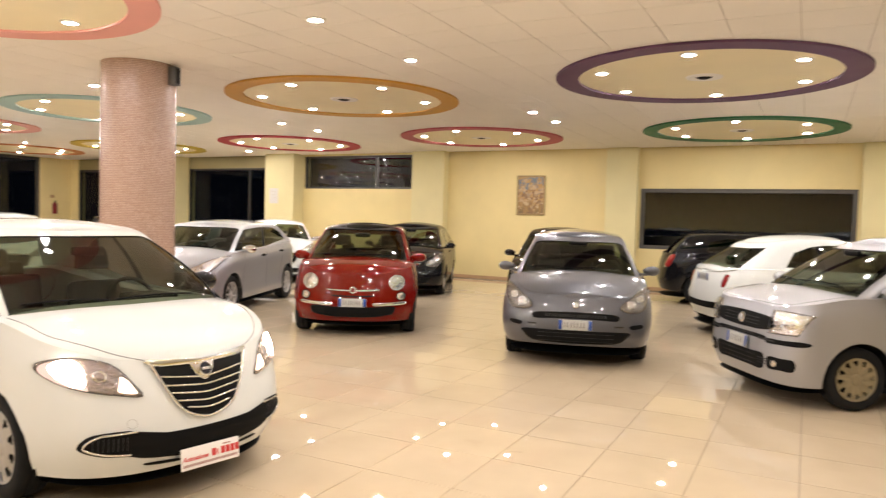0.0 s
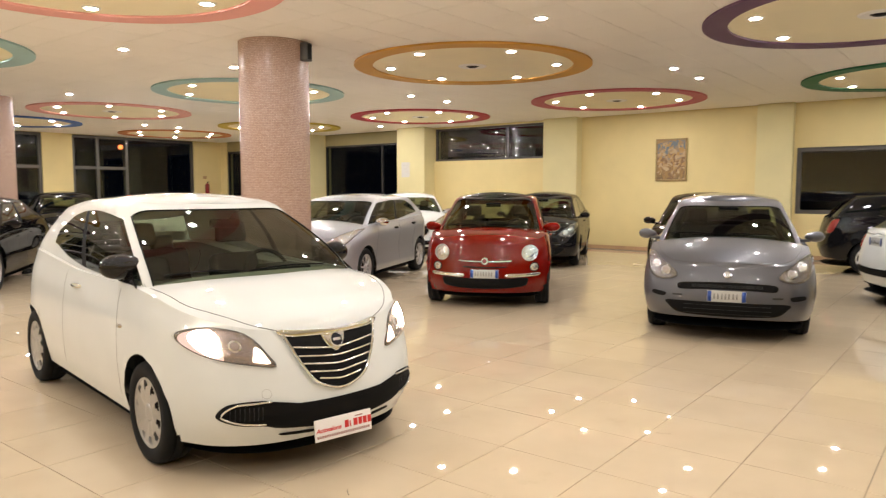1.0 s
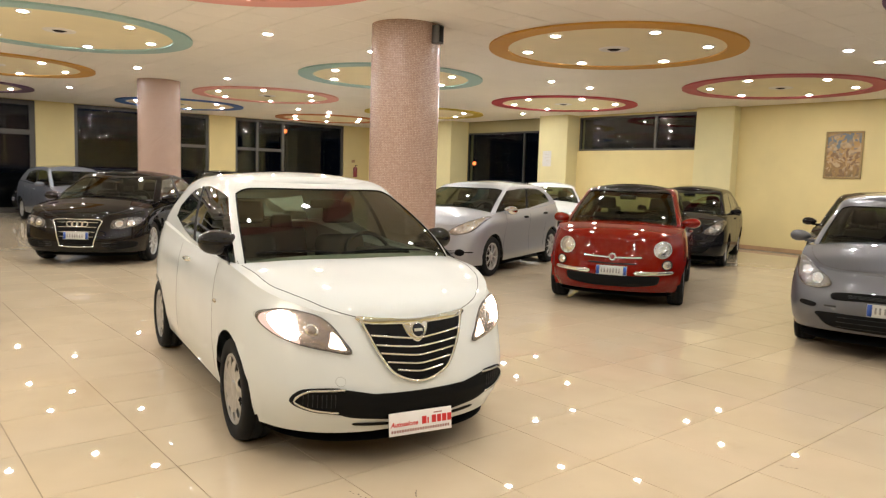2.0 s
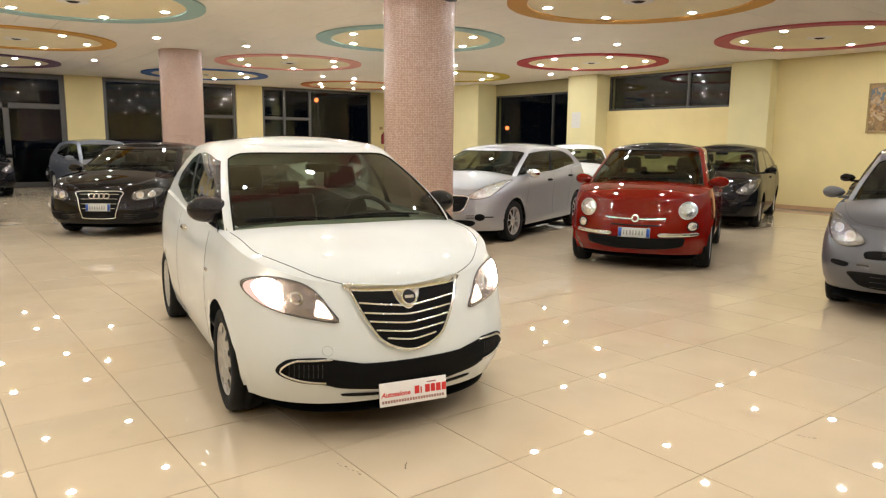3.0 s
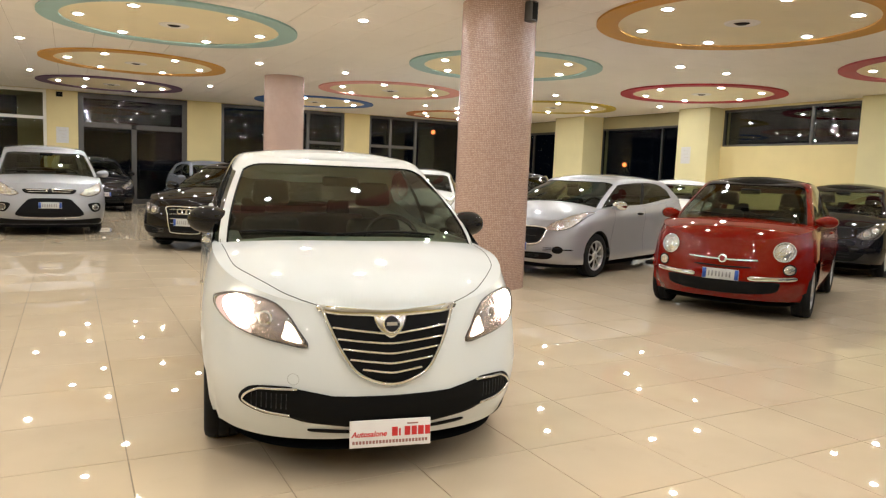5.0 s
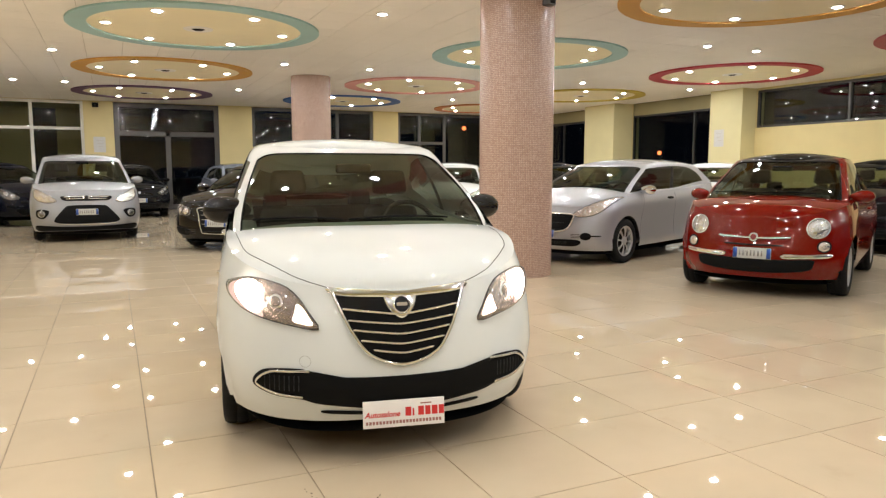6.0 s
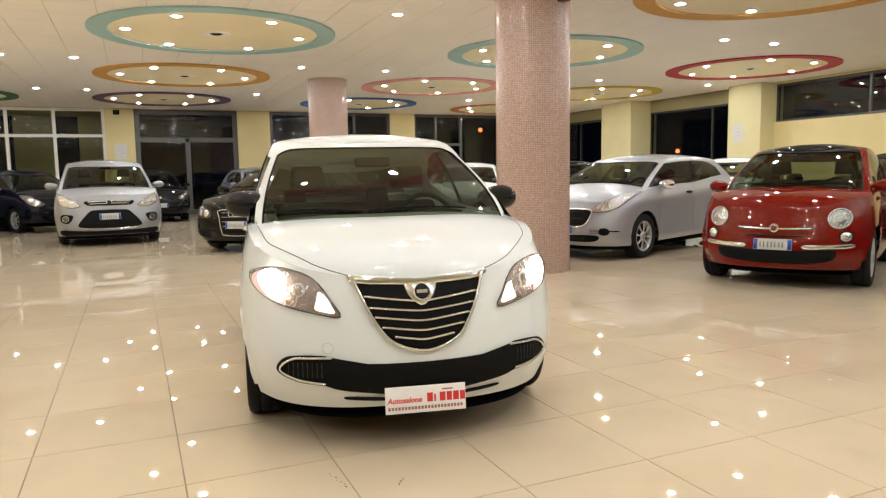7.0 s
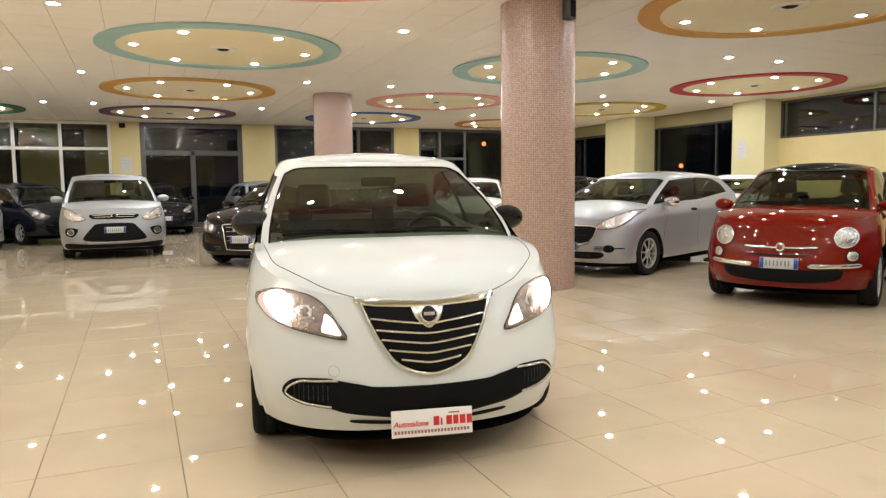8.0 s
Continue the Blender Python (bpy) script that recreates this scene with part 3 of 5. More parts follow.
    posts = s.get("posts", [0.42, 0.90])

    def kind(i, j):
        glassy = 1 <= j < top_j - 4
        if i < iA:
            return "windscreen" if j < top_j - 3 else "roof"
        if i < iB:
            return "pillar"
        if i < s1:
            if glassy and q(i) < posts[-1] and not any(abs(q(i) - p) < 0.025 for p in posts[:-1]):
                return "side" + str(sum(q(i) > p for p in posts[:-1]))
            if glassy and q(i) < posts[-1]:
                return "post"
            return "pillar"
        if j == 0 or j >= top_j - 4:
            return "pillar"
        return "rear" if i > s1 + s.get("rear_pillar", 5) else "pillar"

    part("roof_edge", skin(bmesh.new(), high, lambda i, j: kind(i, j) == "roof"), s.get("roof_paint", P), car)
    bm = skin(bmesh.new(), high, lambda i, j: kind(i, j) == "pillar")
    part("roof_frame", bm, P, car)
    bm = lid(bmesh.new(), high[-1], roof_crown, lambda x: True, 16)
    bmesh.ops.recalc_face_normals(bm, faces=bm.faces)
    part("roof", bm, s.get("roof_paint", P), car)
    part("windscreen", skin(bmesh.new(), high, lambda i, j: kind(i, j) == "windscreen"), M_GLASS, car)
    part("rear_window", skin(bmesh.new(), high, lambda i, j: kind(i, j) == "rear"), s.get("rear_glass", M_GLASS), car)
    split_sides("window_post", skin(bmesh.new(), high, lambda i, j: kind(i, j) == "post"), M_DARK, car)
    for k in range(len(posts)):
        bm = skin(bmesh.new(), high, lambda i, j: kind(i, j) == "side" + str(k))
        split_sides("side_window", bm, M_SIDEGLASS, car)
    # black edge round the windscreen
    edge = [high[j][iA] for j in range(top_j - 2)]
    head = [high[top_j - 3][i] for i in range(iA, -1, -1)]
    base = [high[0][i] for i in range(iA, -1, -1)]
    for name, line, rr in (("seal", [(x, y, z) for x, y, z in edge] + head[1:], 0.005), ("scuttle", base, 0.022)):
        for sg in (1, -1):
            part(name, tube(bmesh.new(), [(x + 0.002, sg * y, z + 0.002) for x, y, z in line], rr), M_DARK, car)
    # wipers
    for y0, y1 in ((0.45, -0.12), (-0.15, -0.62)):
        pts = []
        for t in np.linspace(0, 1, 8):
            yy = y0 + (y1 - y0) * t
            p = sk.at("front", yy * s["wb_half"] / 0.75, s["cowl_z"] + 0.05 + 0.012 * math.sin(math.pi * t), 0.012)
            if p is not None:
                pts.append(p)
        if len(pts) > 2:
            part("wiper", tube(bmesh.new(), pts, 0.006), M_DARK, car)
    # door seams, sill trim, handles
    T = shape.T
    for mode, sg in (("left", 1), ("right", -1)):
        for xs in s["seams"]:
            x0, x1 = xs
            pts = [(x0, T(x0) - 0.03), (x0 * 0.5 + x1 * 0.5 + 0.02, 0.62), (x1, 0.32)]
            part("door_seam", sk.line(curve_pts(pts, 6), mode, 0.0017, -0.0003), M_SEAM, car)
        for hx, hz in s["handles"]:
            h = part("door_handle", sk.patch(oval(hx, hz, 0.095, 0.018, 14), mode, 0.012, 0.014), s.get("handle_mat", P), car)
        if s.get("repeater"):
            part("side_repeater", sk.patch(oval(*s["repeater"], 0.035, 0.012, 14), mode, 0.004, 0.006), M_LAMPBOWL, car)
        # mirrors
        mx, mz = s["mirror"]
        if s.get("sail"):
            part("mirror_sail", sk.patch(s["sail"], mode, 0.006, 0.0, 4, 0.0), P_BLACK, car)
        k = s.get("mirror_size", 1.0)
        yb = s["wb_half"] + 0.02 - s.get("mirror_in", 0.0)
        bm = bmesh.new()
        bmesh.ops.create_uvsphere(bm, u_segments=18, v_segments=12, radius=1)
        for v in bm.verts:
            x, y, z = v.co
            x = x if x > 0 else x * 0.55
            v.co = (mx + 0.085 * k * x - 0.02 * y, sg * (yb + 0.10 + 0.118 * k * y), mz + 0.066 * k * z * (1 + 0.2 * y))
        add_box(bm, mx - 0.04, mx + 0.03, min(sg * (yb - 0.05), sg * (yb + 0.06)), max(sg * (yb - 0.05), sg * (yb + 0.06)), mz - 0.06, mz - 0.03, 0.01)
        mir = part("door_mirror", bm, s.get("mirror_paint", P), car)
        part("mirror_pane", lathe_disc(mx - 0.05 * k, sg * (yb + 0.10), mz, 0.095 * k, 0.052 * k), M_MIRROR, mir)
    if s.get("bonnet_line"):
        ln = curve_pts(s["bonnet_line"], 8)
        if ln[-1][1] > 0.01:
            for sg in (1, -1):
                part("bonnet_seam", sk.line([(a, sg * b) for a, b in ln], "top", 0.0022, 0.0), M_SEAM, car)
        else:
            both = [(a, -b) for a, b in ln] + [(a, b) for a, b in ln[::-1]][1:]
            part("bonnet_seam", sk.line(both, "top", 0.0022, 0.0), M_SEAM, car)
    # wheels
    ty = s["width"] / 2 - s.get("wheel_in", 0.13)
    for cx in (0.0, -wb):
        for sg in (1, -1):
            make_wheel(car, cx, sg * ty, sg, R, s.get("tyre_w", 0.185), s.get("spokes", 9), s.get("rim_mat", M_RIM), s.get("rim", "cover"))
    cabin(car, s, s.get("seat", M_SEAT))
    face(car, s, sk)
    return car


def lathe_disc(x, y, z, ry, rz, n=18):
    bm = bmesh.new()
    bm.faces.new([bm.verts.new((x, y + ry * math.cos(2 * math.pi * k / n), z + rz * math.sin(2 * math.pi * k / n))) for k in range(n)])
    return bm


def headlamp(car, sk, poly, bowl, lit=None, amber=None, bulbs=((0.5, 0.5, 0.045),), ring=0.0026, glow=None, tail=None, glow_poly=None):
    """Reflector bowl, bulbs and a clear bulged lens for one side and its mirror image."""
    for sg in (1, -1):
        pl = curve_pts(poly if sg == 1 else mirrored(poly), 3, True)
        lamp = part("headlight", sk.patch(pl, "front", 0.004, 0.0, 7, 0.03), bowl, car)
        a0, a1 = min(p[0] for p in pl), max(p[0] for p in pl)
        b0, b1 = min(p[1] for p in pl), max(p[1] for p in pl)
        for nb, (u, v, r) in enumerate(bulbs):
            a = a0 + (a1 - a0) * (u if sg == 1 else 1 - u)
            b = b0 + (b1 - b0) * v
            if lit and nb in lit:
                part("bulb", sk.patch(curve_pts(glow_poly if sg == 1 else mirrored(glow_poly), 4, True), "front", 0.013, 0.004, 4, 0.0), M_BULB, lamp)
                continue
            part("projector", sk.patch(oval(a, b, r, r, 16), "front", 0.006, 0.006, 3, 0.0), M_CHROME, lamp)
            part("bulb", sk.patch(oval(a, b, r * 0.72, r * 0.72, 16), "front", 0.013, 0.004, 3, 0.0), M_PROJECTOR if lit else M_LAMPBOWL, lamp)
        # with a glow material, the insert emits the bulb's scattered light itself
        if amber:
            part("amber_reflector", sk.patch(curve_pts(amber if sg == 1 else mirrored(amber), 4, True), "front", 0.008, 0.0, 4, 0.0), glow or M_AMBER, lamp)
        # inner reflector tail glows by itself, as if lit by the bulb
        if tail:
            part("glowing_reflector", sk.patch(curve_pts(tail if sg == 1 else mirrored(tail), 4, True), "front", 0.009, 0.0, 4, 0.0), M_REFLECTOR_GLOW, lamp)
        part("lens", sk.patch(pl, "front", 0.018, 0.012, 5, 0.03), M_LENS, lamp)
        part("lamp_edge", sk.line(pl, "front", ring, 0.012, True), M_CHROME if ring > 0.005 else M_TRIM, lamp)


def face(car, s, sk):
    """Front and rear furniture, by the outlines given for the kind of car."""
    for poly in s.get("dark", []):
        part("air_intake", sk.patch(curve_pts(poly, 5, True), "front", 0.009, 0.0, 11, 0.014), M_DARK, car)
        for z in np.linspace(min(p[1] for p in poly) + 0.03, max(p[1] for p in poly) - 0.03, 3 if s.get("mesh_bars", True) else 0):
            ys = [p[0] for p in poly]
            part("intake_bar", sk.line([(y, z) for y in np.linspace(min(ys) * 0.72, max(ys) * 0.72, 14)], "front", 0.004, 0.006), M_TRIM, car)
    for line, r, closed in s.get("chrome", []):
        part("chrome_trim", sk.line(curve_pts(line, 6, closed), "front", r, 0.014, closed), M_CHROME, car)
    for poly in s.get("chrome_plates", []):
        part("chrome_plate", sk.patch(curve_pts(poly, 3, True), "front", 0.014, 0.008, 6, 0.02), M_CHROME, car)
    if s.get("tow_cover"):
        a, b0, r = s["tow_cover"]
        part("tow_cover_seam", sk.line(oval(a, b0, r, r, 18), "front", 0.0010, -0.0002, True), M_FINE_SEAM, car)
    for a0, a1, b0, b1, n in s.get("ribs", []):
        for k in range(n):
            a = a0 + (a1 - a0) * k / (n - 1)
            for sg in (1, -1):
                part("intake_rib", sk.line([(sg * a, b0 + (b1 - b0) * t) for t in (0.0, 0.33, 0.66, 1.0)], "front", 0.0022, 0.009), M_TRIM, car)
    if s.get("disc"):
        z, r, mat = s["disc"]
        b = part("badge", sk.patch(oval(0, z, r, r), "front", 0.026, 0.004, 3, 0.012), M_CHROME, car, "plain chrome badge")
        part("badge_disc", sk.patch(oval(0, z, r * 0.84, r * 0.84), "front", 0.030, 0.003, 3, 0.0), mat, b)
        part("badge_bar", sk.patch([(-r * 0.6, z - 0.007), (r * 0.6, z - 0.007), (r * 0.6, z + 0.007), (-r * 0.6, z + 0.007)], "front", 0.0345, 0.0, 3, 0.0), M_CHROME, b)
    if s.get("lamp"):
        headlamp(car, sk, s["lamp"], s.get("bowl", M_LAMPDARK), s.get("lit"), s.get("amber"), bulbs=s.get("bulbs", ((0.5, 0.5, 0.045),)), ring=s.get("lamp_ring", 0.0026), glow=s.get("amber_glow"), tail=s.get("lamp_tail"), glow_poly=s.get("glow_poly"))
    for a, b, ra, rb in s.get("fogs", []):
        for sg in (1, -1):
            fog = part("fog_lamp", sk.patch(oval(sg * a, b, ra, rb), "front", 0.006, 0.02, 4, 0.02), s.get("fog_mat", M_LAMPBOWL), car)
            part("fog_rim", sk.line(oval(sg * a, b, ra, rb), "front", 0.006, 0.01, True), s.get("fog_rim", M_DARK), fog)
    if s.get("badge"):
        z, r = s["badge"]
        b = part("badge", sk.patch(oval(0, z, r, r * s.get("badge_h", 1.0)), "front", 0.012, 0.008, 3, 0.015), M_CHROME, car, "plain chrome badge")
        part("badge_disc", sk.patch(oval(0, z, r * 0.62, r * 0.62), "front", 0.022, 0.004, 3, 0.0), s.get("badge_mat", M_PLATE_BLUE), b)
    if s.get("plate"):
        z, off = s["plate"]
        p = sk.at("front", 0, z, 0.012 + off)
        if p is not None:
            plate(car, p.x, 0, z, seed=len(car.children))
    for poly in s.get("tail_lamp", []):
        for pl in (poly, mirrored(poly)):
            part("tail_lamp", sk.patch(curve_pts(pl, 4, True), "rear", 0.006, 0.01, 4, 0.02), M_REDLENS, car)
    for poly in s.get("rear_dark", []):
        part("bumper_insert", sk.patch(curve_pts(poly, 4, True), "rear", 0.006, 0.0, 8, 0.02), M_DARK, car)
    if s.get("rear_plate"):
        p = sk.at("rear", 0, s["rear_plate"], 0.012)
        if p is not None:
            plate(car, p.x, 0, s["rear_plate"], radians(180), 0, seed=3)


# ---------------------------------------------------------------- kinds of car
def hatch(L, W, H, wb, fo, paint_mat, **over):
    """Proportions of a small hatchback, to be changed item by item."""
    front, rear = fo, fo - L
    s = dict(front=front, rear=rear, width=W, wb=wb, top=H, wheel_r=0.295, paint=paint_mat, round_f=0.68, round_r=0.55, nf=2.6, nr=2.8,
             belt=[(front, 0.72), (front - 0.12, 0.79), (front - 0.35, 0.87), (0.05, 0.945), (-0.4, 0.97), (-wb * 0.6, 1.0), (rear + 0.35, 1.04), (rear, 0.98)],
             sill=[(front, 0.20), (0.3, 0.20), (-0.4, 0.22), (-wb + 0.3, 0.23), (rear, 0.28)],
             nose=[(0, -0.07), (0.15, -0.015), (0.35, 0), (0.6, -0.03), (0.85, -0.075), (1, -0.12)],
             tail=[(0, 0.07), (0.25, 0), (0.5, 0.01), (0.8, 0.05), (1, 0.10)],
             cowl=0.02, cowl_z=0.98, header=-0.82, rear_base=rear + 0.16, rear_top=rear + 0.48,
             wb_half=W / 2 * 0.915, wr_half=W / 2 * 0.70,
             roof=[(-0.5, H - 0.16), (-0.82, H - 0.085), (-1.4, H - 0.05), (-2.2, H - 0.06), (rear + 0.4, H - 0.11)],
             mirror=(-0.42, 1.01), seams=[(-0.50, -0.36), (-1.62, -1.66)], handles=[(-1.45, 0.86)], posts=[0.46, 0.88],
             tail_lamp=[[(0.5, 0.75), (0.68, 0.76), (0.70, 0.98), (0.56, 0.97)]])
    s.update(over)
    return s


GRILLE_EDGE = [(-0.308, 0.790), (-0.277, 0.715), (-0.223, 0.602), (-0.145, 0.505), (0, 0.460)]
POD_EDGE = [(-0.415, 0.447), (-0.50, 0.444), (-0.585, 0.436), (-0.634, 0.384), (-0.56, 0.345), (-0.443, 0.331)]


def slat(half, z, dip):
    """A grille bar, dipping in the middle."""
    return [(half * u, z - dip * (1 - abs(u) ** 1.3)) for u in (-1, -0.4, 0, 0.4, 1)]


CITY = hatch(3.84, 1.635, 1.52, 2.39, 0.80, P_WHITE, mirror_paint=P_BLACK, handles=[(-1.24, 0.90)],
             handle_mat=M_CHROME, spokes=10, hood_crown=0.050, hood_flat=3.6, cowl=0.06, header=-0.76, bench_mat=M_REDSEAT,
             nf=2.65, round_f=0.76, nr=2.3, round_r=0.75, wheel_in=0.112, mirror=(-0.40, 1.098), mirror_in=0.112, mirror_size=1.14,
             wr_half=0.585, round_rw=0.60, n_rw=2.3, tumble=1.7, rear_pow=1.9, boat=0.10, ws_bow=0.028, ws_top=0.925, cowl_z=1.0, sail=[(-0.16, 0.985), (-0.30, 0.995), (-0.52, 1.003), (-0.46, 1.085), (-0.36, 1.115)], posts=[0.46, 0.84], dlo_hi=[(-0.2, 0.82), (0.3, 0.84), (0.5, 0.82), (0.68, 0.75), (0.78, 0.62), (0.84, 0.46), (1.2, 0.46)], dlo_lo=[(-0.2, 0.04), (0.4, 0.07), (0.65, 0.14), (0.84, 0.28), (1.2, 0.28)], pillar_end=5,
             roof=[(-0.4, 1.35), (-0.74, 1.452), (-1.15, 1.502), (-1.6, 1.497), (-2.0, 1.470), (-2.35, 1.42), (-2.7, 1.32)], rear_top=-2.68, rear_base=-2.91, roof_crown=0.038,
             belt=[(0.80, 0.745), (0.70, 0.78), (0.50, 0.860), (0.12, 0.962), (-0.25, 0.995), (-0.7, 0.996), (-1.3, 1.005), (-2.4, 1.09), (-3.04, 1.04)],
             lamp=[(0.368, 0.622), (0.48, 0.638), (0.59, 0.662), (0.68, 0.695), (0.736, 0.742), (0.750, 0.782), (0.728, 0.810), (0.64, 0.832), (0.52, 0.810), (0.452, 0.760), (0.405, 0.69)],
             amber=[(0.655, 0.818), (0.72, 0.804), (0.744, 0.775), (0.730, 0.736), (0.675, 0.695), (0.60, 0.668), (0.62, 0.74)],
             bulbs=((0.735, 0.67, 0.066), (0.46, 0.55, 0.030)), lit=(0,), glow_poly=[(0.610, 0.690), (0.652, 0.692), (0.695, 0.732), (0.714, 0.780), (0.688, 0.812), (0.640, 0.822), (0.612, 0.795), (0.608, 0.740)], amber_glow=M_AMBER_SCATTER, lamp_tail=[(0.395, 0.640), (0.44, 0.646), (0.475, 0.658), (0.466, 0.695), (0.456, 0.728), (0.426, 0.705), (0.408, 0.672)], bowl=M_PROJECTOR, seams=[(-0.42, -0.40), (-1.50, -1.56)],
             dark=[[(-0.292, 0.772), (-0.13, 0.762), (0.0, 0.758), (0.13, 0.762), (0.292, 0.772), (0.272, 0.70), (0.222, 0.60), (0.145, 0.508), (0.0, 0.466), (-0.145, 0.508), (-0.222, 0.60), (-0.272, 0.70)],
                   [(-0.648, 0.372), (-0.630, 0.425), (-0.575, 0.450), (-0.44, 0.453), (-0.392, 0.425), (0, 0.410), (0.392, 0.425), (0.44, 0.453), (0.575, 0.450), (0.630, 0.425), (0.648, 0.372), (0.57, 0.334), (0.45, 0.320), (0.37, 0.298), (0.165, 0.273), (0, 0.266), (-0.165, 0.273), (-0.37, 0.298), (-0.45, 0.320), (-0.57, 0.334)],
                   [(-0.345, 0.250), (-0.17, 0.236), (-0.17, 0.250), (-0.345, 0.264)], [(0.17, 0.236), (0.345, 0.250), (0.345, 0.264), (0.17, 0.250)]],
             mesh_bars=False,
             chrome=[(GRILLE_EDGE + mirrored(GRILLE_EDGE)[1:], 0.0078, False)] + [(slat(h, z, d), 0.0060, False) for h, z, d in ((0.262, 0.706, 0.030), (0.242, 0.658, 0.024), (0.220, 0.616, 0.025), (0.190, 0.571, 0.022), (0.137, 0.528, 0.018))]
                    + [(POD_EDGE, 0.0062, False), (mirrored(POD_EDGE), 0.0062, False)],
             chrome_plates=[[(-0.318, 0.800), (-0.15, 0.784), (0, 0.777), (0.15, 0.784), (0.318, 0.800), (0.296, 0.764), (0.13, 0.751), (0, 0.746), (-0.13, 0.751), (-0.296, 0.764)],
                            [(-0.072, 0.764), (0, 0.772), (0.072, 0.764), (0.066, 0.712), (0.035, 0.674), (0, 0.655), (-0.035, 0.674), (-0.066, 0.712)]],
             disc=(0.716, 0.040, M_BADGE), repeater=(-0.34, 0.75), tow_cover=(-0.432, 0.487, 0.024), ribs=[(0.46, 0.60, 0.358, 0.425, 8)],
             bonnet_line=[(-0.17, 0.717), (0.227, 0.679), (0.40, 0.602), (0.547, 0.492), (0.615, 0.404), (0.653, 0.322)])


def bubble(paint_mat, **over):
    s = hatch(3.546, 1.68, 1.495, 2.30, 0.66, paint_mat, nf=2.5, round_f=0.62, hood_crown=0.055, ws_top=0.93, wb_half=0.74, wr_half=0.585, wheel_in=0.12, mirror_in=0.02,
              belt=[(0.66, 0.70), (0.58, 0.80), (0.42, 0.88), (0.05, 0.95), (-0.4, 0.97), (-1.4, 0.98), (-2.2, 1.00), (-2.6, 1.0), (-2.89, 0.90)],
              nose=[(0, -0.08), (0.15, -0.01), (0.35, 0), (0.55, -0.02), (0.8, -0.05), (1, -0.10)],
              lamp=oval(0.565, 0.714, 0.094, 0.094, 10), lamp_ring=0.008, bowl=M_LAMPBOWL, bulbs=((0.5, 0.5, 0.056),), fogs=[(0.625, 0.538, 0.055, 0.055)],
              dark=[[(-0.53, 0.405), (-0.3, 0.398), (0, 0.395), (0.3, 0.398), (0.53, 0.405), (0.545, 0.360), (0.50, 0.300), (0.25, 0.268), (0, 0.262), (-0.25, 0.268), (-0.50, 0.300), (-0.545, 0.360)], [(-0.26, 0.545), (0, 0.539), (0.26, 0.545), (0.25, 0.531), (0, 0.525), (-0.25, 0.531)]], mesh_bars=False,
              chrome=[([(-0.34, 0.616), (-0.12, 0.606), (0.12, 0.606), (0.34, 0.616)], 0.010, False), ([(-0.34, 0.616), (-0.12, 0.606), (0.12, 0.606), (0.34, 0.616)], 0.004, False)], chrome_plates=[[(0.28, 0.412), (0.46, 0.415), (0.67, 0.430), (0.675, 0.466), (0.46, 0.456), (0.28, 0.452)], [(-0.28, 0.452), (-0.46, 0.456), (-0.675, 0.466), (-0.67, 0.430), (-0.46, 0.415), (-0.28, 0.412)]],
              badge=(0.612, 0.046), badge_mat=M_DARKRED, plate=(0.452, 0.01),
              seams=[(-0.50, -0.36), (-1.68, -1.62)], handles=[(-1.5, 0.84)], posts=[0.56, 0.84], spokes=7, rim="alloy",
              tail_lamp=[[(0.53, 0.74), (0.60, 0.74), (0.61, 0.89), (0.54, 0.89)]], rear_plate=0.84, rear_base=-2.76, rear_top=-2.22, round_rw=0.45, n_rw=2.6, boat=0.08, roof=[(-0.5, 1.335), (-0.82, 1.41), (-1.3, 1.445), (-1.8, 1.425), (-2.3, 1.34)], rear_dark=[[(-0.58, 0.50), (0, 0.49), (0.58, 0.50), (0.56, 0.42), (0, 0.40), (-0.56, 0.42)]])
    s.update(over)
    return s


